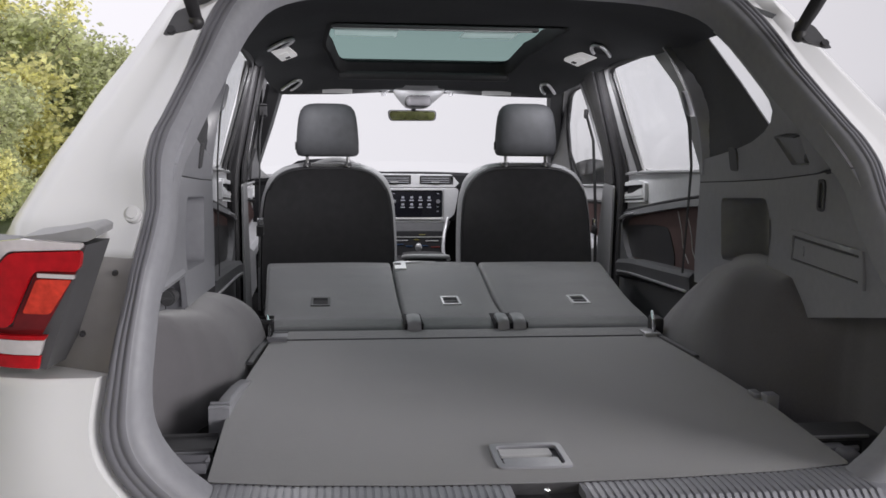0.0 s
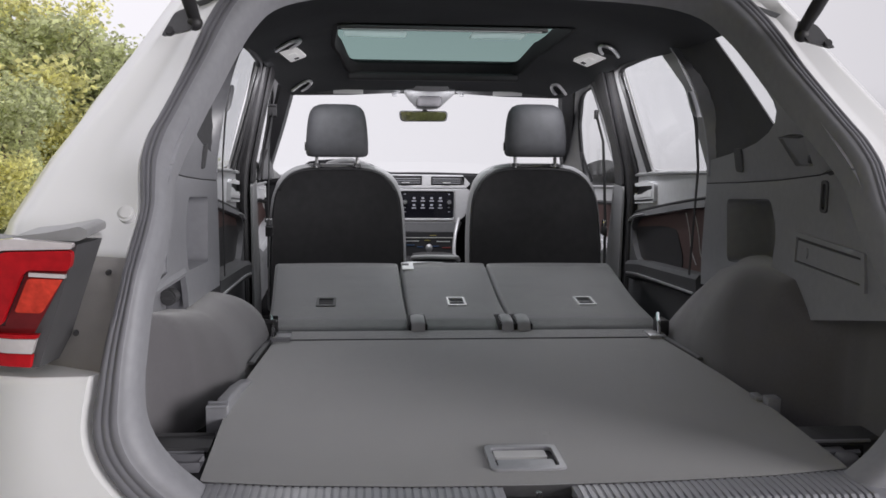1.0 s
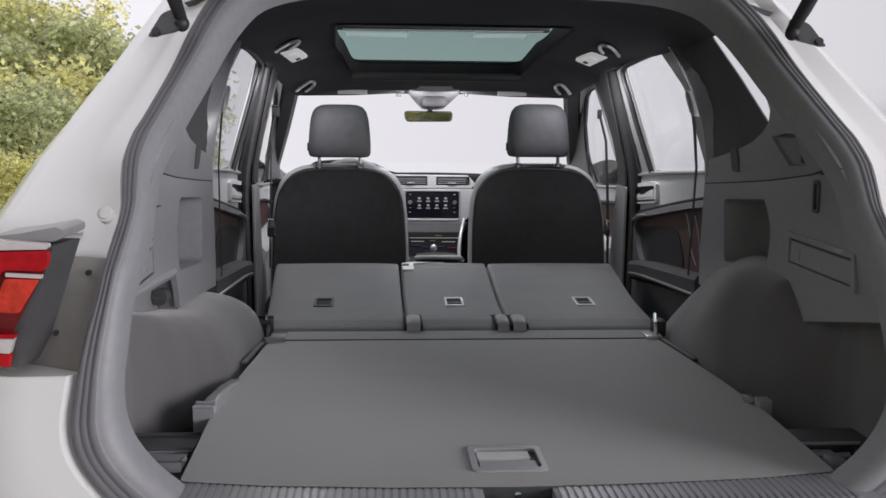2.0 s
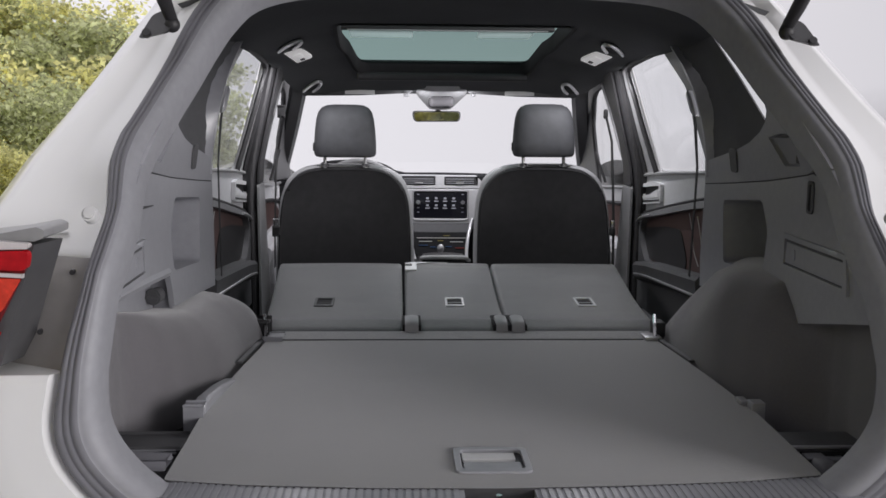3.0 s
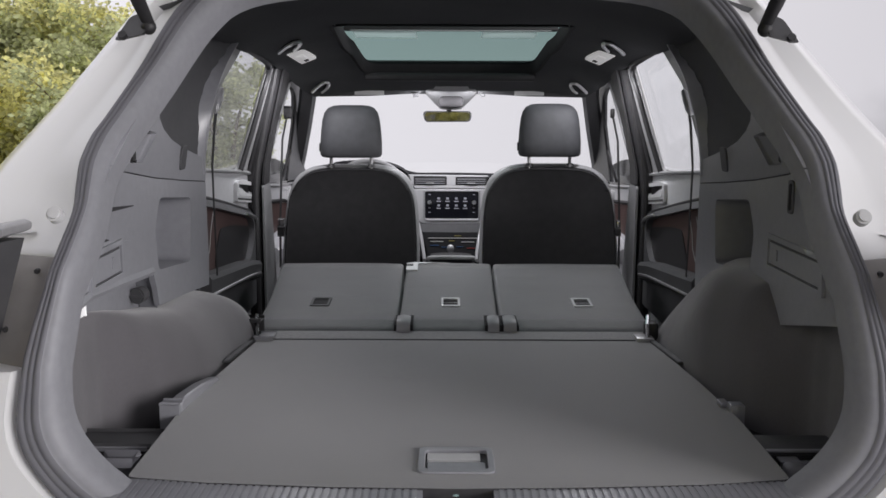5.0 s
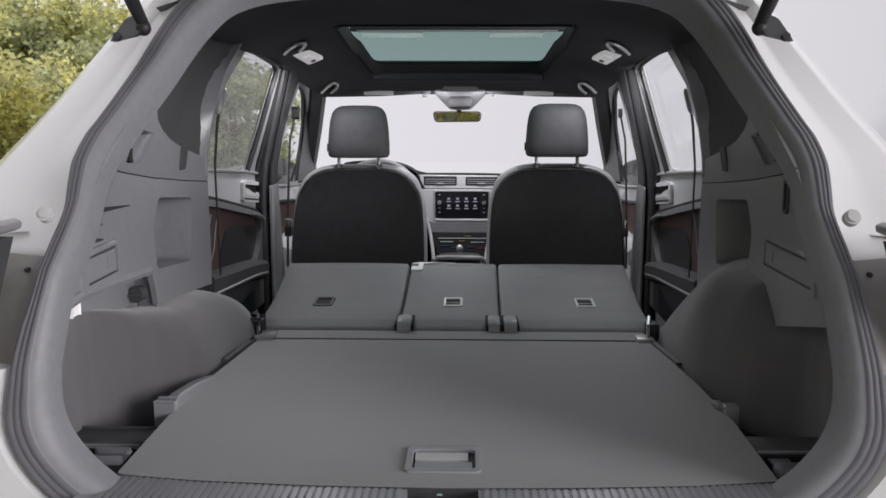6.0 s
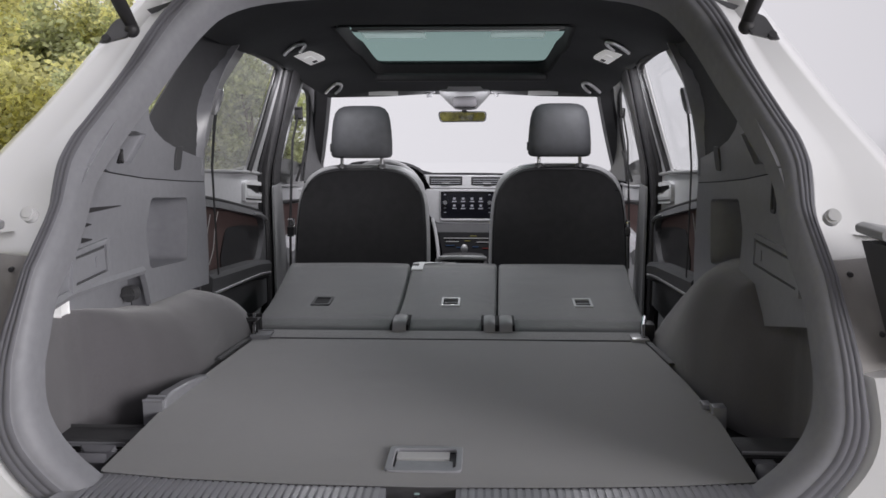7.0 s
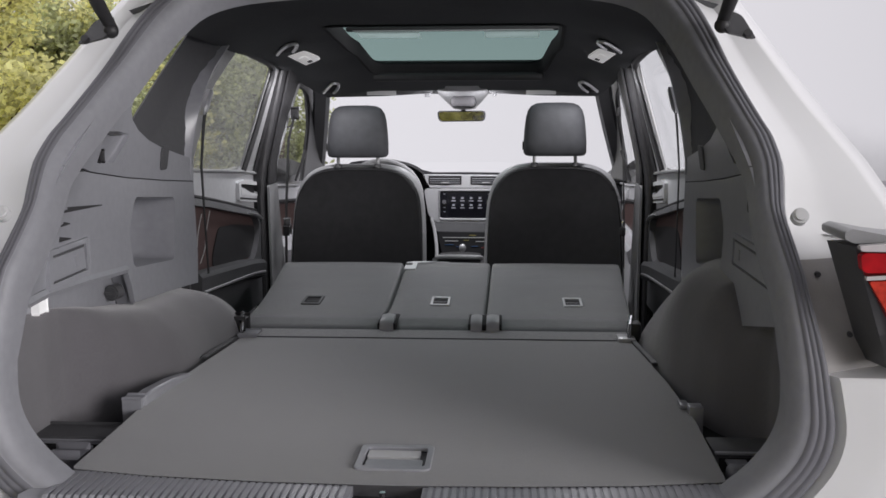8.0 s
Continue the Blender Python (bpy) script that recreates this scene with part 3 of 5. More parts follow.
part("tailgate_lining", loft(gate_low, closed=False), BLACK, suv, "black inner lining of the tailgate")

# ---- load bay side lining ----
LINING_TOP = [(0.845, 1.160), (0.70, 1.183), (0.585, 1.203), (0.50, 1.222), (0.43, 1.247), (0.392, 1.270), (0.378, 1.295), (0.39, 1.318), (0.42, 1.342), (0.50, 1.395), (0.58, 1.445), (0.66, 1.485)]


def lining(s):
    """Bends in to the trim of the opening at its rear edge."""
    def f(y, z, w):
        d = y - gate_y(z)
        x = side_x(z) - bend(z) * inset(d) + w
        return (s * x, y, z)
    return f


def rear_line(z):
    return gate_y(z) + 0.010


def panel_low(s):
    f = lining(s)
    edge = [(rear_line(z), z) for z in ((1.192, 1.16, 1.12, 1.08, 1.03, 1.0, 0.962) if s < 0 else (1.192, 1.16, 1.12, 1.08, 1.03, 1.0, 0.955))]
    outer = [(0.84, 1.099), (0.62, 1.118), (0.40, 1.140), (0.20, 1.166), (0.10, 1.184)] + edge + ([(0.10, 0.953), (0.365, 0.937), (0.385, 0.90), (0.40, 0.858)] if s < 0 else [(-0.12, 0.935), (0.04, 0.900), (0.21, 0.862), (0.40, 0.858)]) + [(0.62, 0.842), (0.845, 0.822), (0.852, 0.90), (0.846, 1.0)]
    hole = rounded([(0.432, 1.096), (0.69, 1.072), (0.668, 0.915), (0.405, 0.937), (0.388, 1.03)], 0.02)
    holes = [hole]
    if s > 0:
        holes.append(rect(0.167, 0.185, 1.098, 1.152, 0.008))
    low = part("load_bay_panel", plate(outer, holes, f, 0.012, 0.045), TRIM, suv, "grey plastic load bay side panel", 30)
    # storage pocket
    rings = []
    for dx, k in ((0.002, 1.0), (0.014, 0.985), (0.07, 0.96), (0.115, 0.93), (0.122, 0.90)):
        cy, cz = 0.535, 1.0
        rings.append([(s * (side_x(v) + dx), cy + (u - cy) * k, cz + (v - cz) * k) for u, v in hole])
    bm = loft(rings, caps=False)
    bm.faces.new([v for v in list(bm.verts)[-len(hole):]])
    part("storage_pocket", bm, TRIM, low, "recessed open storage pocket", 50)
    # lid with frame and knob
    g = lambda dx: (lambda y, z, w: (s * (side_x(z) - bend(z) * inset(y - gate_y(z)) - dx + w), y, z))
    e = 0.125 if s > 0 else 0.0
    part("lid_frame", plate([(-0.002, 1.036), (0.165 + e, 1.040), (0.165 + e, 0.965), (-0.01, 0.962)], [[(0.012, 1.026), (0.153 + e, 1.030), (0.153 + e, 0.976), (0.008, 0.973)]], g(0.0065), 0.008, 0.03), TRIM, low, "", bevel=0.0015)
    part("lid", plate([(0.012, 1.020), (0.146 + e, 1.023), (0.150 + e, 0.980), (0.010, 0.977)], [], g(0.0045), 0.004, 0.03), TRIM, low, "small grey fuse lid", bevel=0.001)
    part("lid_gap", plate([(0.006, 1.028), (0.157 + e, 1.031), (0.157 + e, 0.974), (0.002, 0.971)], [], g(0.0018), 0.002, 0.03), TRIM_DARK, low)
    part("lid_latch", plate(rect(0.100 + e, 0.116 + e, 0.990, 1.012, 0.004), [], g(0.0065), 0.004, 0.03), TRIM, low)
    if s < 0:
        part("blank_cover", plate([(0.178, 1.034), (0.225, 1.030), (0.222, 0.962), (0.176, 0.965)], [], g(0.003), 0.006, 0.03), TRIM, low, "", bevel=0.002)
    for y0, y1, z0, z1 in () if s > 0 else ((0.075, 0.25, 1.103, 1.096), (0.06, 0.10, 1.078, 1.075), (0.05, 0.10, 1.050, 1.046)):
        part("slot", plate([(y0, z0 + 0.006), (y1, z1 + 0.001), (y1, z1 - 0.001), (y0, z0 - 0.005)], [], g(0.0015), 0.004, 0.03), BLACK, low)
    if s > 0:
        part("belt_slot", plate(rect(0.167, 0.185, 1.098, 1.152, 0.008), [], g(-0.012), 0.004, 0.03), BLACK, low)
        part("slot_rim", plate(rect(0.162, 0.190, 1.092, 1.158, 0.01), [rect(0.168, 0.184, 1.099, 1.151, 0.007)], g(0.004), 0.006, 0.02), TRIM_DARK, low, "", bevel=0.001)
    if s > 0:
        return low
    # shelf under the panel, recess wall and bag hook
    part("recess_wall", plate([(-0.16, 0.97), (0.41, 0.95), (0.41, 0.84), (-0.2, 0.84)], [], lambda y, z, w: (s * (0.7055 + w), y, z), 0.004), TRIM, low, "", 30)
    part("recess_end", loft([[(s * 0.660, 0.372, 0.940), (s * 0.661, 0.392, 0.90), (s * 0.662, 0.410, 0.845)], [(s * 0.704, 0.380, 0.940), (s * 0.704, 0.400, 0.90), (s * 0.704, 0.415, 0.845)]], closed=False), TRIM, low)
    part("shelf_edge", loft([[(s * (side_x(0.95) - bend(0.95) * inset(y - gate_y(0.95)) + dx), y, zz + dz) for dx, dz in ((0.0, 0.012), (-0.005, 0.003), (0.0, -0.006), (0.06, -0.008), (0.06, 0.004))]
                              for y, zz in ((-0.19, 0.962), (0.0, 0.956), (0.15, 0.950), (0.365, 0.938))]), TRIM, low, "")
    bm = bmesh.new()
    bmesh.ops.create_cone(bm, cap_ends=True, segments=20, radius1=0.0165, radius2=0.0185, depth=0.034, matrix=pose(s * 0.688, 0.368, 0.888, 90, 0, s * 12))
    bmesh.ops.bevel(bm, geom=[e for e in bm.edges if e.calc_face_angle(0) > 1], offset=0.004, segments=2, affect="EDGES")
    hook = part("bag_hook", bm, TRIM_DARK, suv, "round black bag hook")
    part("hook_grip", box(s * 0.675, s * 0.701, 0.3455, 0.352, 0.886, 0.890, bev=0.001), TRIM_DARK, hook)
    # luggage lamp
    part("luggage_lamp", box(s * 0.690, s * 0.700, 0.022, 0.058, 0.912, 0.936, bev=0.003), LIT, suv, "small lit white luggage compartment lamp")
    return low


def panel_high(s):
    f = lining(s)
    edge = [(rear_line(z), z) for z in (1.52, 1.47, 1.42, 1.37, 1.32, 1.28, 1.24, 1.21, 1.195)]
    outer = [(0.11, 1.187), (0.20, 1.169), (0.40, 1.143), (0.62, 1.121), (0.84, 1.102)] + LINING_TOP + [(0.72, 1.515)] + edge
    rec = rounded([(0.225, 1.184), (0.305, 1.179), (0.383, 1.238), (0.320, 1.247), (0.262, 1.248)], 0.006)
    tab = rect(0.588, 0.634, 1.146, 1.204, 0.012)
    hi = part("rear_pillar_panel", plate(outer, [rec], f, 0.012, 0.05), TRIM, suv, "grey plastic rear pillar panel", 30)
    rings = [[(s * (side_x(v) + dx), 0.29 + (u - 0.29) * k, 1.218 + (v - 1.218) * k) for u, v in rec] for dx, k in ((0.001, 1), (0.008, 0.96), (0.010, 0.90))]
    bm = loft(rings, caps=False)
    bm.faces.new(list(bm.verts)[-len(rec):])
    part("hook_recess", bm, TRIM, hi, "", 40)
    part("hook", box(s * 0.654, s * 0.676, 0.243, 0.265, 1.187, 1.207, bev=0.005), BLACK, hi, "black cover hook")
    part("recess_shadow_lip", plate([(0.265, 1.2445), (0.315, 1.2445), (0.358, 1.238), (0.30, 1.2385)], [], lambda y, z, w: (s * (side_x(z) + 0.002 + w), y, z), 0.02), TRIM_DARK, hi)
    part("tab_slot", plate(tab, [], lambda y, z, w: (s * (side_x(z) - 0.005 + w), y, z), 0.009), TRIM_DARK, hi, "", bevel=0.001)
    return hi


def pillar_cover(s):
    """Smooth cover of the third pillar, behind the lining's cut-out, and the ridge at its front."""
    cx = lambda y, z, w: (s * (side_x(z) + 0.052 - 0.040 * ss(0.66, 0.78, y - 0.75 * max(0, z - 1.18)) + w), y, z)
    part("pillar_cover", plate([(0.50, 1.225), (0.510, 1.260), (0.660, 1.37), (0.825, 1.48), (0.88, 1.53), (1.08, 1.53), (1.05, 1.482), (0.92, 1.374), (0.83, 1.284), (0.81, 1.183), (0.81, 1.14), (0.60, 1.15)], [], cx, 0.004, 0.04), COVER, suv, "dark smooth pillar cover")
    pts = [(0.843, 1.12), (0.835, 1.21), (0.855, 1.30), (0.925, 1.392), (1.03, 1.46), (1.09, 1.50)]
    inn = [(0.800, 1.12), (0.792, 1.21), (0.813, 1.292), (0.888, 1.387), (0.994, 1.462), (1.058, 1.504)]
    rings = []
    for (ya, za), (yb, zb) in zip(spline([Vector(p) for p in pts], 4), spline([Vector(p) for p in inn], 4)):
        rings.append([(s * (side_x(za) + 0.05), ya + 0.004, za), (s * (side_x(za) + 0.008), ya + 0.002, za), (s * (side_x(za) - 0.003), ya - 0.006, za), (s * (side_x(za) - 0.004), ya - 0.02, za), (s * (side_x(zb) + 0.006), yb + 0.012, zb), (s * (side_x(zb) + 0.03), yb, zb)])
    part("pillar_edge", loft(rings, closed=False), TRIM, suv, "grey pillar edge beside the rear door", 40)
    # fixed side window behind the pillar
    # added black sheet, blocks daylight through gaps in the panels
    part("gap_backing", plate([(-0.02, 0.60), (1.0, 0.60), (0.90, 1.155), (0.34, 1.205), (0.20, 1.20), (0.05, 1.10), (-0.02, 1.0)], [], lambda y, z, w: (s * (0.795 + w), y, z), 0.004, 0.1), VOID, suv)
    part("panel_seam", tube(spline([Vector((s * (side_x(z) + 0.009 - bend(z) * inset(y - gate_y(z))), y, z)) for y, z in ((0.0, 1.1945), (0.05, 1.192), (0.105, 1.1855), (0.20, 1.1675), (0.40, 1.1415), (0.62, 1.1195), (0.845, 1.1))], 4), 0.0075, 6), BLACK, suv)
    pane = part("side_window", plate([(0.22, 1.20), (0.22, 1.30), (0.42, 1.46), (0.60, 1.55), (0.95, 1.55), (0.80, 1.15)], [], lambda y, z, w: (s * (side_x(z) + 0.062 + w), y, z), 0.003, 0.2), PANE, suv, "fixed side window")
    pane.visible_shadow = False


def arch(s):
    """Carpeted wheel housing bulging into the load bay; the filler side is taller and squarer."""
    rings = []
    p = 0.62 if s < 0 else 0.50
    tops = [0.935, 0.908, 0.892, 0.872, 0.850, 0.846, 0.836, 0.81, 0.765, 0.70] if s < 0 else [0.945, 0.895, 0.872, 0.938, 0.945, 0.940, 0.922, 0.862, 0.785, 0.70]
    for k in range(62):
        y = -0.20 + 1.22 * k / 61
        base = 0.704 + 0.021 * ss(0.40, 0.60, y)
        a = lerp([-0.2, 0.06, 0.12, 0.16, 0.22, 0.30, 0.40, 0.55, 0.74, 0.85, 1.02], [0.004, 0.008, 0.020, 0.048, 0.085, 0.118, 0.150, 0.184, 0.215, 0.20, 0.14], y)
        c = lerp([-0.2, 0.1, 0.19, 0.28, 0.42, 0.60, 0.70, 0.80, 0.90, 1.02], tops, y) - 0.60
        row = []
        for j in range(19):
            t = math.pi / 2 * j / 18
            wob = 0.003 * noise.noise(Vector((y * 6, t * 3, s)))
            q = p if s < 0 else p + 0.75 * ss(0.42, 0.74, y)
            row.append((s * (base - (a + wob) * math.cos(t) ** q), y, 0.60 + c * math.sin(t) ** q))
        rings.append(row)
    part("wheel_arch_lining", loft(rings, closed=False), FELT, suv, "grey carpeted wheel arch lining", 60)


def floor_rail(s):
    if s < 0:
        rail = part("tie_down_rail", loft([[(s * (x + dx), y, 0.690 + dz) for dx, dz in ((-0.012, 0.0), (-0.012, h), (-0.008, h + 0.004), (0.012, h + 0.004), (0.016, h), (0.016, 0.0))] for x, y, h in ((0.550, 0.135, 0.026), (0.548, 0.18, 0.028), (0.540, 0.28, 0.022), (0.530, 0.36, 0.012))]), TRIM, suv, "grey plastic lashing rail beside the floor", bevel=0.002)
        part("rail_end", box(s * 0.541, s * 0.572, 0.112, 0.140, 0.640, 0.722, bev=0.004), TRIM, rail)
    else:
        eye = part("tie_down_eye", box(0.545, 0.572, 0.135, 0.165, 0.655, 0.716, bev=0.0015), TRIM, suv, "grey lashing eye beside the floor")
        part("eye_tongue", box(0.533, 0.550, 0.165, 0.20, 0.702, 0.711, bev=0.0015), TRIM, eye)
        part("eye_slot", box(0.5435, 0.5465, 0.140, 0.160, 0.690, 0.700, bev=0.001), BLACK, eye)
    # the hollow's shade is a black sheet
    well = part("side_well", plate([(0.50, -0.24), (0.72, -0.24), (0.72, 0.32), (0.54, 0.32)], [], lambda x, y, w: (s * x, y, 0.635 - w), 0.01), VOID, suv, "hollow beside the load floor, its shade as a black sheet")
    part("tool_bracket", box(s * 0.556, s * 0.70, -0.028, 0.052, 0.640, 0.688, bev=0.006), TRIM_DARK, well, "dark plastic tool shelf")
    # black block put in for the slot's shade
    part("bracket_slot_shade", box(s * 0.566, s * 0.66, -0.0315, -0.027, 0.650, 0.677, bev=0.002), VOID, well)
    part("shelf_rim", box(s * 0.558, s * 0.672, -0.034, -0.026, 0.683, 0.6885, bev=0.002), TRIM, well)
    part("shelf_hook", box(s * 0.575, s * 0.612, -0.062, -0.034, 0.672, 0.677, bev=0.002), TRIM, well)
    part("stowed_tool", tube([(s * 0.585, -0.030, 0.660), (s * 0.60, -0.034, 0.662), (s * 0.65, -0.034, 0.664)], 0.006, 8), TRIM, well)
    part("buffer_block", box(s * 0.556, s * 0.594, -0.148, -0.108, 0.66, 0.700, bev=0.012, seg=3), RUBBER, well, "grey rounded stop block")


for s in (-1, 1):
    panel_low(s)
    panel_high(s)
    pillar_cover(s)
    arch(s)
    floor_rail(s)

# ---- sill plate with ribs ----
sill = part("sill_plate", plate([(-0.545, -0.198), (-0.575, -0.30), (-0.57, -0.35), (-0.056, -0.35), (-0.056, -0.214), (0.056, -0.214), (0.056, -0.35), (0.57, -0.35), (0.575, -0.30), (0.545, -0.198)], [], lambda x, y, w: (x, y, 0.697 - 0.045 * ss(0.30, 0.36, -y) - w), 0.02), TRIM, suv, "ribbed grey plastic sill plate")
rib = None
for k in range(86):
    x = -0.5315 + 0.0125 * k
    if abs(x) < 0.062:
        continue
    if rib is None:
        rib = part("rib", loft([[(dx, y, z + h) for dx, h in ((-0.0046, -0.003), (-0.0038, 0.0014), (0.0038, 0.0014), (0.0046, -0.003))] for y, z in ((-0.200, 0.696), (-0.204, 0.697), (-0.30, 0.697), (-0.33, 0.674))]), TRIM, sill)
        rib.location.x = x
    else:
        o = new("rib", rib.data)
        o.parent, o.location.x = sill, x
# solid black block puts the latch hole's shade into colour
part("latch_well", box(-0.058, 0.058, -0.362, -0.210, 0.62, 0.681, bev=0.002), VOID, suv, "latch recess filled with a black block for shade")
part("latch_striker", tube([(-0.004, -0.275, 0.67), (-0.004, -0.275, 0.699), (-0.004, -0.275, 0.703)], 0.005, 8), CHROME, suv, "steel latch striker")

# ---- roof ----
SUNROOF = rounded([(-0.355, 1.16), (0.355, 1.16), (0.380, 1.70), (0.372, 1.82), (0.335, 2.08), (-0.335, 2.08), (-0.372, 1.82), (-0.380, 1.70)], 0.05)
roof_edge = [(-0.62, 0.36), (0.62, 0.36), (0.625, 1.0), (0.615, 1.8), (0.60, 2.2), (0.57, 2.40), (0.0, 2.47), (-0.57, 2.40), (-0.60, 2.2), (-0.615, 1.8), (-0.625, 1.0)]
part("roof_lining", plate(roof_edge, [SUNROOF], lambda x, y, w: (x, y, roof_z(x, y) + w), 0.012, 0.05), LINER, suv, "charcoal fabric roof lining", 40)
part("roof_skin", plate([(-0.63, 0.42), (0.63, 0.42), (0.64, 1.4), (0.61, 2.3), (0.0, 2.44), (-0.61, 2.3), (-0.64, 1.4)], [rounded([(-0.38, 1.1), (0.38, 1.1), (0.39, 2.14), (-0.39, 2.14)], 0.05)], lambda x, y, w: (x, y, roof_z(x, y) + 0.045 + w), 0.003, 0.1), PAINT, suv, "white roof")
def sr(k, dz):
    return [(x * (1 + k), 1.62 + (y - 1.62) * (1 + k * 0.6), roof_z(x, y) + dz) for x, y in SUNROOF]
frame_bm = loft([sr(0.02, -0.004), sr(-0.015, -0.006), sr(-0.03, 0.004), sr(-0.03, 0.045), sr(0.06, 0.052)], caps=False)
sunroof = part("sunroof_frame", frame_bm, VOID, suv, "black frame of the panoramic roof", 50)
pane = part("roof_glass", plate([(-0.39, 1.10), (0.39, 1.10), (0.40, 2.14), (-0.40, 2.14)], [], lambda x, y, w: (x, y, lerp([1.1, 1.6, 1.9, 2.14], [1.603, 1.590, 1.545, 1.432], y) + w), 0.004, 0.12), ROOFGLASS, sunroof, "grey-green tinted roof glass")
pane.visible_shadow = False
part("roof_cross_member", box(-0.375, 0.375, 1.700, 1.745, 1.5625, 1.576, bev=0.004), BLACK, sunroof, "black bar between the two roof panes")
part("edge_strip", box(-0.35, 0.35, 1.694, 1.699, 1.560, 1.564, bev=0.001), SILVER, sunroof, "thin pale edge of the roof opening")
part("roof_front_rail", box(-0.335, 0.335, 2.062, 2.115, 1.400, 1.431, bev=0.010, seg=3), BLACK, sunroof, "black front rail of the roof opening")
# translucent strips stand in for reflections in the roof glass
for x0, x1 in ((-0.345, -0.122), (0.113, 0.305)):
    part("roof_reflection", plate(rect(x0, x1, 1.750, 1.870), [], lambda x, y, w: (x, y, 1.559 - 0.08 * (y - 1.750) + w), 0.003), ROOF_REFLECTION, sunroof, "pale strip made as a reflection in the roof glass")

for s in (-1, 1):
    # reading lamp beside each rear grab handle
    m = pose(s * 0.515, 1.655, roof_z(0.515, 1.655) - 0.002, -8, s * 20, s * 6)
    lamp = part("reading_lamp", box(-0.030, 0.030, -0.085, 0.085, -0.008, 0.006, bev=0.005, m=m), LIT, suv, "lit white reading lamp in the roof lining")
    part("lamp_lens", box(-0.013, 0.013, -0.03, 0.03, -0.012, -0.005, bev=0.003, m=m), LIT, lamp, "lit white lens")
    part("lamp_switch", box(-0.008, 0.008, 0.040, 0.062, -0.011, -0.005, bev=0.002, m=m), TRIM_DARK, lamp)
    for pts in (((0.548, 1.40), (0.520, 1.335), (0.488, 1.285), (0.469, 1.295), (0.471, 1.34), (0.488, 1.40), (0.506, 1.445)), ((0.558, 2.235), (0.527, 2.16), (0.496, 2.095), (0.479, 2.105), (0.481, 2.15), (0.500, 2.215), (0.522, 2.265))):
        path = [Vector((s * a, b, roof_z(a, b) - 0.011)) for a, b in pts]
        handle = part("grab_handle", tube(spline(path, 4), 0.0062, 8), POLISHED, suv, "pale grey folding grab handle")
        part("handle_mount", plate([(a * 0.994 + 0.004, b + 0.012) for a, b in pts], [], lambda u, v, w: (s * u, v, roof_z(u, v) - 0.009 + w), 0.008, 0.05), VOID, handle, "black handle recess")
    # sun visor with label
    vis = lambda u, v, w: (s * u, 2.385 + w, v)
    visor = part("sun_visor", plate(rounded([(0.115, 1.358), (0.135, 1.398), (0.54, 1.388), (0.560, 1.342), (0.33, 1.346)], 0.012), [], vis, 0.022, 0.05), TRIM_DARK, suv, "dark grey folded sun visor", bevel=0.005)
    part("visor_label", plate(rect(0.275, 0.400, 1.350, 1.373, 0.002), [], lambda u, v, w: (s * u, 2.381 + w, v), 0.002), WHITE, visor, "pale grey warning label")
    part("visor_clip", box(s * 0.135, s * 0.15, 2.375, 2.39, 1.345, 1.358, bev=0.003), TRIM_DARK, visor)

# mirror and overhead console
console = part("overhead_console", loft([[(0.008 + a * 0.115 * k, y, z + 0.012 * b) for a, b in ((-1, 0), (-0.9, -0.7), (-0.4, -1), (0.4, -1), (0.9, -0.7), (1, 0), (0.8, 1), (-0.8, 1))] for y, z, k in ((2.28, 1.395, 0.9), (2.34, 1.385, 1.0), (2.44, 1.352, 0.92), (2.52, 1.325, 0.7), (2.56, 1.30, 0.45))]), HINGE, suv, "grey overhead console at the windscreen")
part("console_button", box(0.0, 0.012, 2.274, 2.282, 1.392, 1.400, bev=0.002), REDMARK, console)
part("camera_cover", box(-0.046, 0.062, 2.385, 2.54, 1.298, 1.346, bev=0.018, seg=3), VOID, console, "black sensor cover")
mirror = part("rear_view_mirror", plate(rounded([(-0.117, 1.283), (0.102, 1.283), (0.098, 1.236), (-0.108, 1.234)], 0.018), [], lambda u, v, w: (u, 2.585 - 0.03 * u + w, v), 0.035, 0.05), BLACK, suv, "black-framed rear-view mirror", bevel=0.006)
part("mirror_glass", plate(rounded([(-0.110, 1.278), (0.096, 1.278), (0.092, 1.241), (-0.102, 1.239)], 0.015), [], lambda u, v, w: (u, 2.580 + 0.03 * (v - 1.26) - 0.03 * u + w, v), 0.003, 0.05), MIRROR, mirror, "mirror glass")
part("mirror_stem", tube([(0.0, 2.61, 1.275), (0.002, 2.62, 1.30), (0.004, 2.55, 1.325)], 0.011, 10), BLACK, mirror)


# ---- windscreen, front pillars ----
def wind(x, t):
    return (x * (1 + 0.25 * t) , 2.44 + 0.70 * t + 0.04 * (1 - (x / 0.6) ** 2), 1.36 - 0.38 * t)


ws = part("windscreen", loft([[wind(-0.60 + 1.2 * i / 12, t / 6) for i in range(13)] for t in range(8)], closed=False), PANE, suv, "clear windscreen")
ws.visible_shadow = False
for s in (-1, 1):
    part("front_pillar", loft([[(s * (x + dx * 0.9), y + dy, z) for dx, dy in ((-0.012, 0.0), (0.0, -0.035), (0.05, -0.04), (0.07, 0.0), (0.045, 0.04), (0.0, 0.035))]
                                for x, y, z in ((0.565, 2.36, 1.385), (0.585, 2.46, 1.33), (0.64, 2.70, 1.20), (0.70, 2.95, 1.07), (0.735, 3.08, 0.99), (0.74, 3.10, 0.80))]), DOORDARK, suv, "grey front pillar trim", 40)


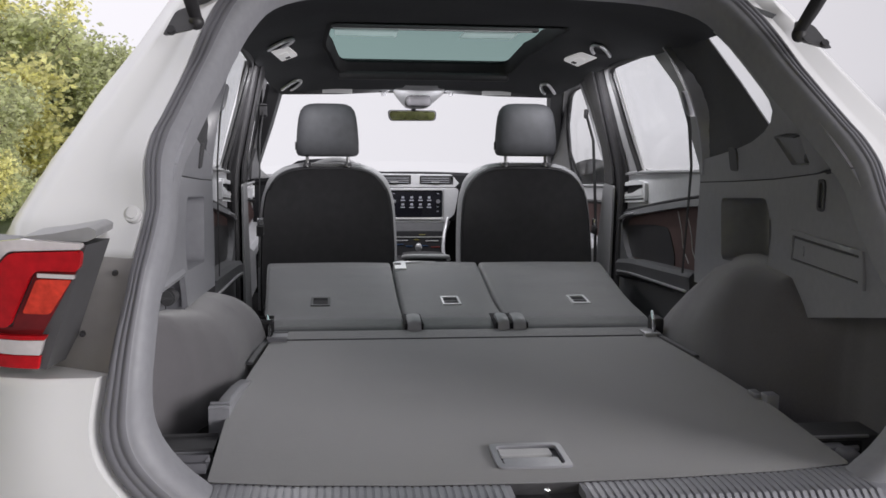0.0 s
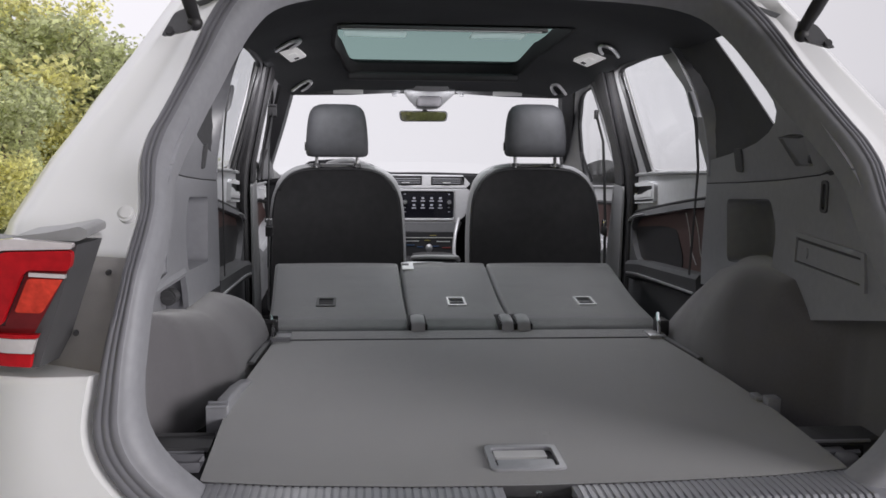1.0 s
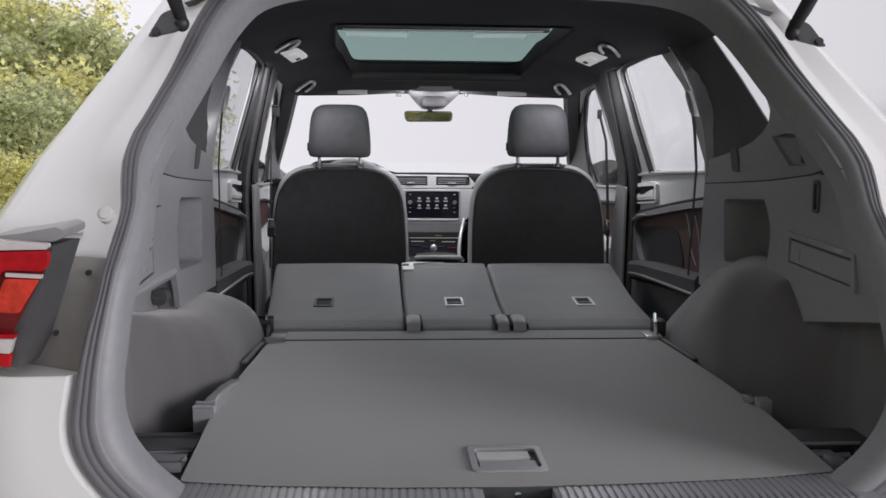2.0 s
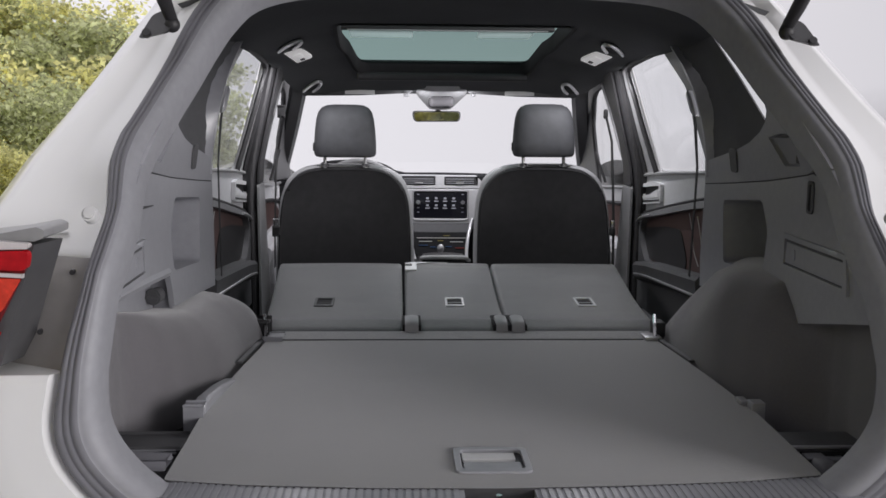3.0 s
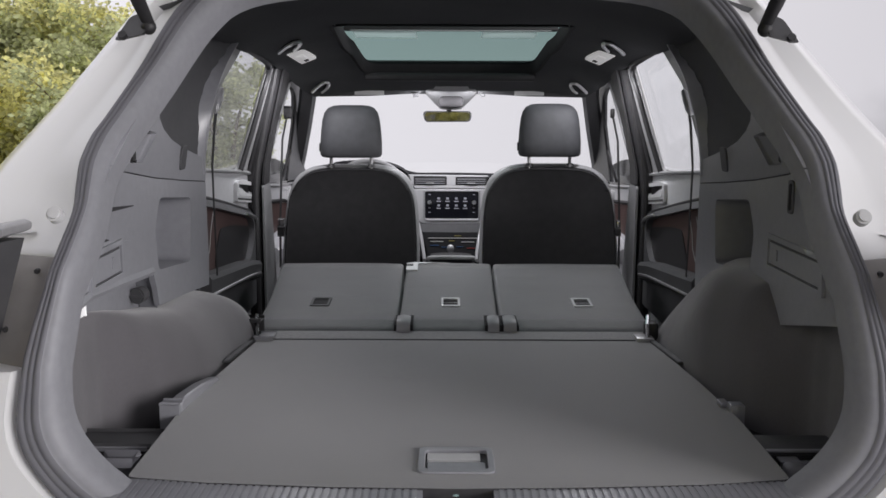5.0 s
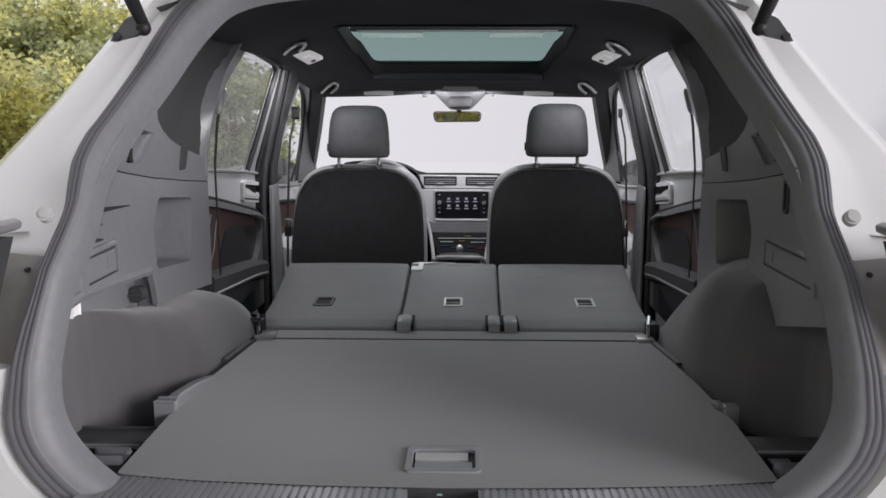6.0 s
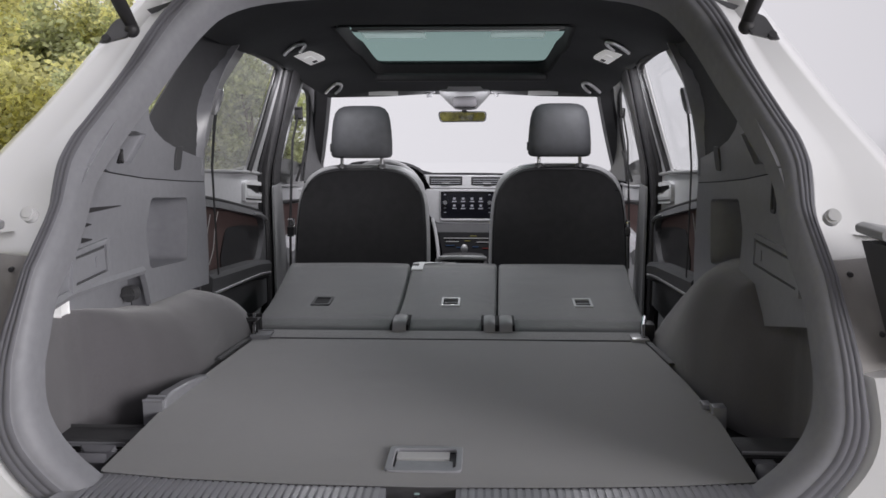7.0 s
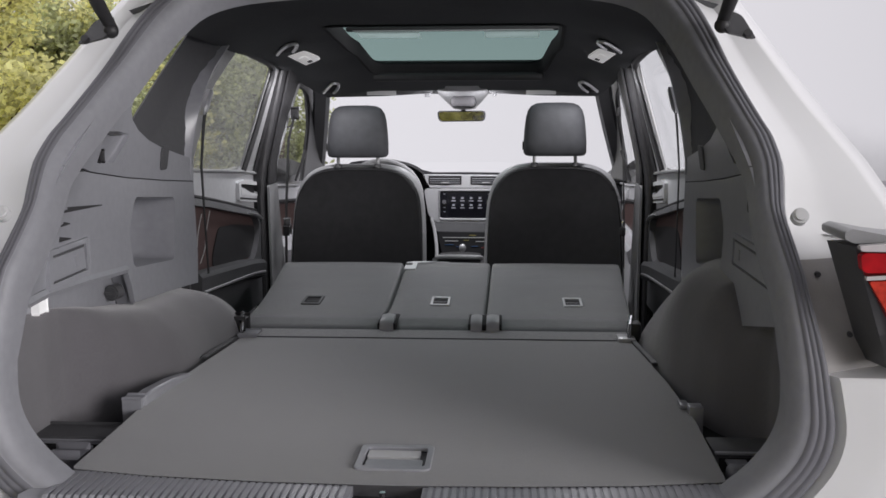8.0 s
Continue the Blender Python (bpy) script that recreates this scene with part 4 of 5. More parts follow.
# ---- middle pillars and belts ----
def mid_pillar(s):
    rows = []
    for z in (0.45, 0.60, 0.72, 0.85, 0.95, 1.07, 1.18, 1.28, 1.36, 1.41, 1.45):
        x = pillar_x(z)
        ya = lerp([0.45, 0.72, 1.07, 1.28, 1.45], [1.70, 1.70, 1.70, 1.74, 1.78], z)
        yb = lerp([0.45, 0.72, 1.07, 1.28, 1.45], [1.96, 1.91, 1.86, 1.965, 2.10], z)
        rows.append([(s * (x + 0.055), ya - 0.004, z), (s * (x + 0.018), ya - 0.006, z), (s * (x + 0.004), ya + 0.008, z), (s * x, ya + 0.03, z), (s * (x - 0.004), (ya + yb) / 2, z), (s * (x + 0.003), yb - 0.02, z), (s * (x + 0.018), yb, z), (s * (x + 0.03), yb, z)])
    pillar = part("middle_pillar", loft(rows), BLACK, suv, "black door pillar with grey inner trim", 40)
    part("pillar_trim", plate(rounded([(1.705, 0.47), (1.95, 0.47), (1.90, 0.72), (1.825, 1.02), (1.700, 1.02), (1.705, 0.72)], 0.01), [], lambda y, z, w: (s * (pillar_x(z) - 0.012 + w), y, z), 0.008, 0.05), PILLAR, pillar, "grey plastic lower trim")
    part("pillar_upper_trim", plate(rounded([(1.705, 1.024), (1.815, 1.024), (1.85, 1.28), (1.95, 1.44), (1.80, 1.44), (1.765, 1.28)], 0.01), [], lambda y, z, w: (s * (pillar_x(z) - 0.011 + w), y, z), 0.007, 0.05), BLACK, pillar, "black upper trim")
    part("pillar_edge_strip", tube(spline([Vector((s * (pillar_x(z) + 0.004), lerp([1.02, 1.08, 1.28, 1.45], [1.845, 1.862, 1.966, 2.09], z), z)) for z in (1.02, 1.08, 1.18, 1.28, 1.38, 1.44)], 3), 0.006, 8), PILLAR, pillar, "grey edge of the pillar")
    part("door_gap_seal", plate([(1.80, 0.50), (1.95, 0.50), (1.95, 1.46), (1.785, 1.46), (1.715, 1.20), (1.675, 1.062), (1.765, 1.046)], [], lambda y, z, w: (s * (door_x(z) - 0.012 + w), y, z), 0.008, 0.1), BLACK, suv, "black seal between the doors")
    part("pillar_seal", tube(spline([Vector((s * (pillar_x(z) + 0.018), lerp([0.5, 0.8, 1.05, 1.45], [1.69, 1.69, 1.705, 1.78], z), z)) for z in (0.5, 0.8, 1.05, 1.25, 1.40, 1.46)], 3), 0.013, 8), BLACK, suv, "black door seal")
    # front seat belt with its upper guide
    part("belt_guide", box(s * 0.599, s * 0.613, 1.884, 1.912, 1.260, 1.296, bev=0.006, seg=3), BLACK, suv, "black belt guide on the pillar")
    belt = part("front_seat_belt", loft([[(s * x, y - 0.017, z), (s * x, y + 0.017, z), (s * (x + 0.002), y + 0.017, z), (s * (x + 0.002), y - 0.017, z)] for x, y, z in ((0.604, 1.890, 1.275), (0.610, 1.80, 1.18), (0.612, 1.765, 1.02), (0.614, 1.742, 0.875), (0.616, 1.74, 0.72))]), STRAP, suv, "black seat belt hanging on the pillar")
    part("belt_tongue", box(s * 0.604, s * 0.618, 1.728, 1.755, 0.868, 0.895, bev=0.003), CHROME, belt, "steel belt tongue")
    part("tongue_grip", box(s * 0.603, s * 0.619, 1.722, 1.762, 0.838, 0.868, bev=0.004), BLACK, belt)
    # rear belt
    rows = [[(s * (x - 0.001), y - w, z), (s * (x - 0.001), y + w, z), (s * (x + 0.001), y + w, z), (s * (x + 0.001), y - w, z)] for x, y, z, w in ((0.634, 0.915, 1.31, 0.012), (0.640, 0.90, 1.25, 0.012), (0.648, 0.892, 1.14, 0.008), (0.652, 0.915, 1.0, 0.006), (0.655, 0.94, 0.83, 0.006))]
    part("rear_seat_belt", loft(rows), STRAP, suv, "black rear seat belt hanging beside the pillar")
    part("belt_guide", loft([[(s * (side_x(z) - 0.002 + dx), y + dy, z) for dx, dy in ((0.0, -0.014 * k), (-0.007 * k, -0.008 * k), (-0.007 * k, 0.008 * k), (0.0, 0.014 * k), (0.02, 0.0))] for y, z, k in ((0.925, 1.348, 0.3), (0.918, 1.338, 0.9), (0.905, 1.315, 1.0), (0.893, 1.29, 0.9), (0.886, 1.278, 0.3))]), TRIM, suv, "grey cover of the rear belt guide", 40)


# ---- doors ----
def waist(y):
    """Height of the crease between the upper and lower door lining."""
    return lerp([0.90, 1.006, 1.337, 1.58, 1.83], [1.056, 1.042, 0.989, 0.946, 0.903], y)


def rear_door(s):
    skin = lambda y, z, w: (s * (door_x(z) + w), y, z)
    door = part("rear_door", plate([(0.90, 0.45), (1.84, 0.45), (1.84, 1.052), (1.70, 1.062), (1.53, 1.078), (1.20, 1.100), (0.90, 1.122)], [], skin, 0.02, 0.08), DOORSKIN, suv, "light grey rear door lining", 30)
    surround = part("window_frame", plate([(0.92, 1.12), (1.535, 1.078), (1.70, 1.057), (1.82, 1.435), (1.70, 1.50), (1.12, 1.515), (0.94, 1.30)], [rounded([(0.98, 1.125), (1.53, 1.087), (1.65, 1.437), (1.56, 1.452), (1.20, 1.468), (1.04, 1.36)], 0.02)], skin, 0.008, 0.06), DOORFRAME, door, "grey window frame")
    part("window_channel", tube(spline([Vector((s * (door_x(z) - 0.004), y, z)) for y, z in ((1.545, 1.085), (1.60, 1.22), (1.635, 1.34), (1.655, 1.432), (1.50, 1.455), (1.22, 1.472))], 3), 0.012, 8), BLACK, surround, "black window seal")
    part("frame_edge_seal", tube(spline([Vector((s * (door_x(z) - 0.004), y, z)) for y, z in ((1.695, 1.06), (1.755, 1.25), (1.80, 1.38), (1.815, 1.44))], 3), 0.008, 8), BLACK, surround)
    pane = part("pane", plate([(0.94, 1.10), (1.55, 1.06), (1.67, 1.45), (1.15, 1.48)], [], lambda y, z, w: (s * (door_x(z) + 0.016 + w), y, z), 0.003, 0.2), PANE_TINT, door, "tinted door glass")
    pane.visible_shadow = False
    part("belt_line", tube([(s * 0.714, 0.92, 1.124), (s * 0.712, 1.3, 1.098), (s * 0.712, 1.53, 1.081), (s * 0.712, 1.70, 1.064)], 0.006, 8), DOORFRAME, door)
    # release handle in its bezel
    at = lambda x: (lambda y, z, w: (s * (x + w), y, z))
    part("handle_bezel", plate(rounded([(1.470, 1.050), (1.545, 1.052), (1.722, 1.030), (1.712, 0.958), (1.466, 0.986)], 0.010), [rounded([(1.492, 1.042), (1.700, 1.021), (1.692, 0.983), (1.490, 1.006)], 0.008)], at(0.707), 0.014, 0.04), BEZEL, door, "chrome door handle bezel", bevel=0.002)
    part("handle_cup", plate(rounded([(1.486, 1.046), (1.708, 1.025), (1.698, 0.978), (1.484, 1.001)], 0.006), [], at(0.7175), 0.002, 0.06), BLACK, door, "black handle cup")
    part("door_handle", plate(rounded([(1.488, 1.030), (1.525, 1.024), (1.600, 1.003), (1.695, 0.990), (1.692, 0.981), (1.488, 1.004)], 0.004), [], at(0.705), 0.008, 0.04), BEZEL, door, "silver release lever", bevel=0.002)
    part("handle_slot", plate([(1.474, 0.998), (1.706, 0.972), (1.704, 0.966), (1.473, 0.992)], [], at(0.7058), 0.003, 0.04), BLACK, door)
    # dark crease under the upper lining, then the lower panel round its fabric inset
    part("waist_crease", tube(spline([Vector((s * 0.714, y, waist(y) + 0.004)) for y in (0.90, 1.1, 1.3, 1.5, 1.68, 1.82)], 4), 0.005, 8), BLACK, door, "dark crease of the lining")
    inset_line = rounded([(0.90, 1.030), (1.10, 1.004), (1.315, 0.968), (1.50, 0.938), (1.640, 0.910), (1.668, 0.880), (1.645, 0.820), (1.585, 0.770), (1.40, 0.785), (0.90, 0.835)], 0.025)
    lower = part("lower_panel", plate([(0.885, 1.056), (1.1, waist(1.1) - 0.002), (1.3, waist(1.3) - 0.002), (1.5, waist(1.5) - 0.002), (1.68, waist(1.68) - 0.002), (1.83, 0.900), (1.83, 0.60), (0.885, 0.60)], [inset_line], lambda y, z, w: (s * (door_x(z) - 0.026 + 0.010 * ss(0.02, 0.0, waist(y) - z) + w), y, z), 0.022, 0.05), DOORDARK, door, "grey lower door panel", 40, 0.003)
    part("fabric_insert", plate(rounded([(0.89, 1.045), (1.1, 1.02), (1.3, 0.985), (1.5, 0.95), (1.69, 0.91), (1.68, 0.80), (1.60, 0.755), (0.89, 0.81)], 0.01), [], lambda y, z, w: (s * (0.716 + w), y, z), 0.003, 0.06), BROWN, lower, "red-brown fabric insert")
    part("door_bin", plate(rounded([(1.235, 0.925), (1.40, 0.915), (1.66, 0.880), (1.64, 0.775), (1.17, 0.80), (1.165, 0.845)], 0.03), [], lambda y, z, w: (s * (0.7125 + w), y, z), 0.003, 0.05), BLACK, lower, "black hollow of the door pull")
    for a in (1.02, 1.10):
        part("stitch_line", tube(spline([Vector((s * 0.7145, a + q, z)) for q, z in ((0.06, 0.985), (0.02, 0.93), (0.0, 0.88), (-0.05, 0.84))], 3), 0.0015, 6), PALE, lower)
    part("pull_bar", tube(spline([Vector((s * 0.690, y, z)) for y, z in ((1.515, 0.940), (1.60, 0.926), (1.66, 0.912), (1.700, 0.893))], 4), 0.005, 8), POLISHED, lower, "bright pull handle edge")
    part("armrest", loft([[(s * (0.70 - d), y, z + h) for d, h in ((-0.01, 0.028), (0.03, 0.028), (0.04, 0.015), (0.036, -0.03), (-0.01, -0.05))] for y, z in ((0.90, 0.808), (1.2, 0.782), (1.45, 0.760), (1.58, 0.742), (1.62, 0.735))]), TRIM_DARK, door, "dark grey padded armrest", 40)
    part("arm_trim", tube(spline([Vector((s * 0.662, y, z)) for y, z in ((0.92, 0.779), (1.2, 0.759), (1.45, 0.740), (1.60, 0.722))], 3), 0.0045, 8), POLISHED, door, "silver strip")


def front_door(s):
    skin = lambda y, z, w: (s * (door_x(z) + w), y, z)
    door = part("front_door", plate([(1.93, 0.45), (3.0, 0.45), (3.0, 0.945), (2.5, 0.960), (1.93, 1.003)], [], skin, 0.02, 0.1), DOORSKIN, suv, "light grey front door lining", 30)
    part("window_frame", plate([(1.93, 1.003), (3.14, 0.945), (2.80, 1.28), (2.48, 1.44), (1.95, 1.46)], [rounded([(1.98, 1.008), (2.50, 0.972), (2.575, 1.10), (2.50, 1.225), (2.34, 1.345), (2.22, 1.385), (2.0, 1.40)], 0.02)], skin, 0.008, 0.06), DOORDARK, door, "dark grey window frame")
    part("window_channel", tube(spline([Vector((s * (door_x(z) - 0.004), y, z)) for y, z in ((2.51, 0.98), (2.58, 1.10), (2.50, 1.23), (2.34, 1.35), (2.02, 1.395))], 3), 0.006, 8), BLACK, door, "black window seal")
    pane = part("pane", plate([(1.95, 0.99), (2.60, 0.955), (2.64, 1.10), (2.50, 1.28), (2.28, 1.41), (1.98, 1.42)], [], lambda y, z, w: (s * (door_x(z) + 0.016 + w), y, z), 0.003, 0.3), PANE, door, "clear door glass")
    pane.visible_shadow = False
    part("belt_line", tube([(s * 0.714, 1.95, 0.999), (s * 0.714, 2.4, 0.965), (s * 0.714, 2.9, 0.945)], 0.006, 8), SILVER, door)
    part("fabric_insert", plate(rounded([(1.95, 0.93), (2.5, 0.88), (2.7, 0.80), (1.95, 0.78)], 0.03), [], lambda y, z, w: (s * (0.716 + w), y, z), 0.003, 0.1), BROWN, door, "red-brown fabric insert")
    part("waist_line", tube([(s * 0.714, 1.95, 0.935), (s * 0.714, 2.4, 0.90), (s * 0.714, 2.8, 0.85)], 0.008, 8), BLACK, door)
    part("armrest", loft([[(s * (0.72 - d), y, z + h) for d, h in ((0.0, 0.03), (0.05, 0.03), (0.065, 0.015), (0.055, -0.03), (0.0, -0.05))] for y, z in ((1.95, 0.73), (2.2, 0.73), (2.45, 0.74), (2.6, 0.75))]), DOORSKIN, door, "light grey armrest", 40)
    part("handle_bezel", box(s * 0.705, s * 0.722, 2.42, 2.52, 0.905, 0.945, bev=0.006), BEZEL, door, "chrome handle bezel")
    part("mirror_bar", tube([(s * 0.722, 2.40, 0.985), (s * 0.690, 2.48, 1.11)], 0.006, 8), BLACK, door)


for s in (-1, 1):
    mid_pillar(s)
    rear_door(s)
    front_door(s)
    # closing panel behind the door linings
    part("sill_carpet", plate([(0.55, 0.75), (0.74, 0.75), (0.74, 3.1), (0.55, 3.1)], [], lambda x, y, w: (s * x, y, 0.42 - w), 0.01, 0.4), VOID, suv)

part("cabin_floor", plate([(-0.74, 0.70), (0.74, 0.70), (0.74, 3.2), (-0.74, 3.2)], [], lambda x, y, w: (x, y, 0.40 - w), 0.01, 0.4), VOID, suv, "black cabin carpet")
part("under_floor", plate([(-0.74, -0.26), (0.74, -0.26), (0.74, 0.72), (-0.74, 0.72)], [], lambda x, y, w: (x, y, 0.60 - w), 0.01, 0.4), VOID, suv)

# ---- dashboard ----
dash_rows = []
for k in range(41):
    x = -0.74 + 1.48 * k / 40
    hood = 0.070 * ss(-0.64, -0.50, x) * (1 - ss(-0.36, -0.13, x))
    top = 1.003 - 0.04 * abs(x / 0.74) ** 2
    dash_rows.append([(x, 3.16, 0.935), (x, 2.95, top - 0.028 + hood * 0.4), (x, 2.75, top - 0.004 + hood), (x, 2.665, top + hood), (x, 2.655, top - 0.012 + hood), (x, 2.668, 0.94), (x, 2.66, 0.925), (x, 2.645, 0.90), (x, 2.65, 0.78), (x, 2.70, 0.74), (x, 2.76, 0.60), (x, 2.80, 0.42)])
dash = part("dashboard", loft(dash_rows, closed=False), DASH, suv, "dark grey dashboard with silver centre trim", 40)
fr = lambda yy: (lambda u, v, w: (u, yy + w, v))
CX = 0.008
part("centre_bezel", plate(rounded([(CX - 0.188, 0.932), (CX + 0.205, 0.932), (CX + 0.185, 0.81), (CX + 0.14, 0.776), (CX - 0.13, 0.776), (CX - 0.168, 0.81)], 0.02), [rect(CX - 0.115, CX + 0.13, 0.797, 0.922, 0.01)], fr(2.615), 0.04, 0.05), SURROUND, dash, "light silver centre surround", bevel=0.004)
part("bezel_rim", tube([(u, 2.613, v) for u, v in [(CX - 0.118, 0.926), (CX - 0.118, 0.80), (CX - 0.108, 0.79), (CX + 0.122, 0.79), (CX + 0.133, 0.80), (CX + 0.133, 0.926)]], 0.003, 8), PILLAR, dash)
screen = part("touch_screen", plate(rect(CX - 0.113, CX + 0.128, 0.799, 0.920, 0.008), [], fr(2.622), 0.01, 0.1), SCREEN, dash, "black glass touch screen with rows of icons")
for i in range(4):
    for j in range(2):
        x, z = CX - 0.052 + 0.040 * i, 0.888 - 0.032 * j
        part("screen_icon", box(x - 0.006, x + 0.006, 2.6195, 2.6215, z - 0.003, z + 0.006, bev=0), ICON, screen)
        part("screen_caption", box(x - 0.010, x + 0.010, 2.6195, 2.6215, z - 0.014, z - 0.009, bev=0), ICON, screen)
for x in (CX - 0.094, CX + 0.108):
    bm = bmesh.new()
    bmesh.ops.create_cone(bm, cap_ends=True, segments=20, radius1=0.0105, radius2=0.0095, depth=0.018, matrix=pose(x, 2.614, 0.873, 90))
    part("knob", bm, CHROME, screen, "chrome rotary knob")
    for z in (0.906, 0.845, 0.825):
        part("screen_key", box(x - 0.005, x + 0.005, 2.6195, 2.6215, z, z + 0.003, bev=0), ICON, screen)
for x0, x1 in ((CX - 0.165, CX - 0.018), (CX + 0.026, CX + 0.165)):
    v = part("air_vent", plate(rounded([(x0, 0.988), (x1, 0.986), (x1 + 0.012 * (x0 > 0), 0.950), (x0, 0.950)], 0.006), [], fr(2.628), 0.02, 0.05), BLACK, dash, "black air vent", bevel=0.002)
    for j in range(3):
        part("vane", box(x0 + 0.006, x1 - 0.006, 2.618, 2.634, 0.957 + 0.0095 * j, 0.9595 + 0.0095 * j, bev=0.0), TRIM, v)
    part("vane_tab", box((x0 + x1) / 2 - 0.018, (x0 + x1) / 2 + 0.018, 2.612, 2.626, 0.957, 0.962, bev=0.001), SILVER, v)
part("vent_trim", plate([(CX - 0.195, 0.996), (CX + 0.17, 0.993), (CX + 0.205, 0.955), (CX + 0.185, 0.936), (CX - 0.16, 0.936)], [rect(CX - 0.167, CX - 0.016, 0.948, 0.990, 0.005), rect(CX + 0.024, CX + 0.178, 0.948, 0.988, 0.005)], fr(2.624), 0.03, 0.04), SURROUND, dash, "pale silver vent surround", bevel=0.003)
part("stack_panel", plate([(CX - 0.150, 0.780), (CX + 0.168, 0.780), (CX + 0.150, 0.733), (CX - 0.130, 0.733)], [], lambda u, v, w: (u, 2.618 - 0.3 * (0.780 - v) + w, v), 0.02, 0.05), DOORDARK, dash, "charcoal panel under the screen", bevel=0.004)
clim = part("climate_panel", plate(rounded([(CX - 0.125, 0.735), (CX + 0.145, 0.735), (CX + 0.12, 0.63), (CX - 0.10, 0.63)], 0.01), [], lambda u, v, w: (u, 2.60 + 0.3 * (0.735 - v) * -1 + w, v), 0.03, 0.05), DASH, dash, "dark climate control panel")
cl = lambda v: 2.60 - 0.3 * (0.735 - v) - 0.002
for x0, x1, z, mm in ((-0.10, 0.13, 0.712, PALE), (-0.09, -0.05, 0.680, BLUE), (-0.04, -0.01, 0.672, BLUE), (0.03, 0.06, 0.674, BLUE), (0.075, 0.115, 0.668, REDMARK), (-0.005, 0.02, 0.700, YELLOW), (0.02, 0.05, 0.722, YELLOW), (-0.09, -0.03, 0.697, PALE), (0.05, 0.11, 0.695, PALE)):
    part("panel_key", box(x0 + CX, x1 + CX, cl(z) - 0.003, cl(z) + 0.001, z - 0.0015, z + 0.0015, bev=0.0), mm, clim)
tunnel = part("centre_console", loft([[(x + 0.008, y, z + dz) for x, dz in ((-0.11, -0.3), (-0.11, -0.02), (-0.095, 0.0), (0.095, 0.0), (0.11, -0.02), (0.11, -0.3))] for y, z in ((1.75, 0.62), (2.0, 0.67), (2.2, 0.655), (2.4, 0.64), (2.6, 0.63), (2.72, 0.66))]), BLACK, suv, "black centre console", 40)
part("console_armrest", loft([[(0.008 + w * max(-1, min(1, 1.35 * math.cos(q))), y, z + 0.018 * math.sin(q)) for q in (2 * math.pi * k / 16 for k in range(16))] for y, w, z in ((2.0, 0.075, 0.690), (2.02, 0.084, 0.694), (2.10, 0.087, 0.697), (2.16, 0.084, 0.694), (2.18, 0.075, 0.688))]), LEATHER, tunnel, "padded black armrest")
for s in (-1, 1):
    part("console_frame", tube(spline([Vector((CX + s * q, y, z)) for q, y, z in ((0.152, 2.605, 0.80), (0.135, 2.57, 0.74), (0.122, 2.50, 0.68), (0.112, 2.35, 0.655), (0.108, 2.15, 0.68))], 4), 0.008, 8), SILVER, dash, "silver frame of the centre console")
part("armrest_rim", tube(spline([Vector(p) for p in ((-0.080, 2.03, 0.706), (-0.070, 2.01, 0.713), (0.0, 2.0, 0.716), (0.086, 2.01, 0.713), (0.096, 2.03, 0.706))], 4), 0.009, 8), PALE, tunnel, "silver armrest edge")
lever = part("gear_lever", tube([(CX, 2.40, 0.63), (CX, 2.38, 0.66), (CX, 2.365, 0.69)], 0.009, 10), CHROME, tunnel, "chrome gear lever")
bm = bmesh.new()
bmesh.ops.create_uvsphere(bm, u_segments=16, v_segments=10, radius=0.015, matrix=pose(CX, 2.36, 0.698) @ Matrix.Diagonal((1, 1, 1.2, 1)))
part("gear_knob", bm, SILVER, lever, "silver gear knob")
# steering wheel
wm = pose(-0.345, 2.36, 0.906, 68, 0, 0)
ring = [wm @ Vector((0.174 * math.cos(q), 0.174 * math.sin(q), 0)) for q in (2 * math.pi * k / 48 for k in range(48))]
bm = bmesh.new()
rr = []
for k in range(48):
    c = ring[k]
    out = (c - wm.translation).normalized()
    nn = (wm.to_3x3() @ Vector((0, 0, 1)))
    rr.append([c + 0.0135 * (math.cos(q) * out + math.sin(q) * nn) for q in (2 * math.pi * j / 10 for j in range(10))])
wheel = part("steering_wheel", loft(rr + [rr[0]], caps=False), WHEELSKIN, suv, "black leather steering wheel with silver spokes")
part("wheel_hub", box(-0.08, 0.08, -0.06, 0.06, -0.01, 0.03, bev=0.02, seg=3, m=wm), BLACK, wheel)
for a in (0, 180, 270):
    q = radians(a)
    part("spoke", tube([wm @ Vector((0.07 * math.cos(q), 0.07 * math.sin(q), 0.005)), wm @ Vector((0.18 * math.cos(q), 0.18 * math.sin(q), 0.0))], 0.014, 8, flat=0.5), SILVER, wheel, "silver spoke")
part("instrument_hood", loft([[(-0.35 + 0.18 * math.cos(q), y, 0.968 + h * math.sin(q)) for q in (math.pi * k / 14 for k in range(15))] for y, h in ((2.62, 0.078), (2.60, 0.086), (2.70, 0.09), (2.85, 0.06))], closed=False), DASH, dash, "curved instrument hood")

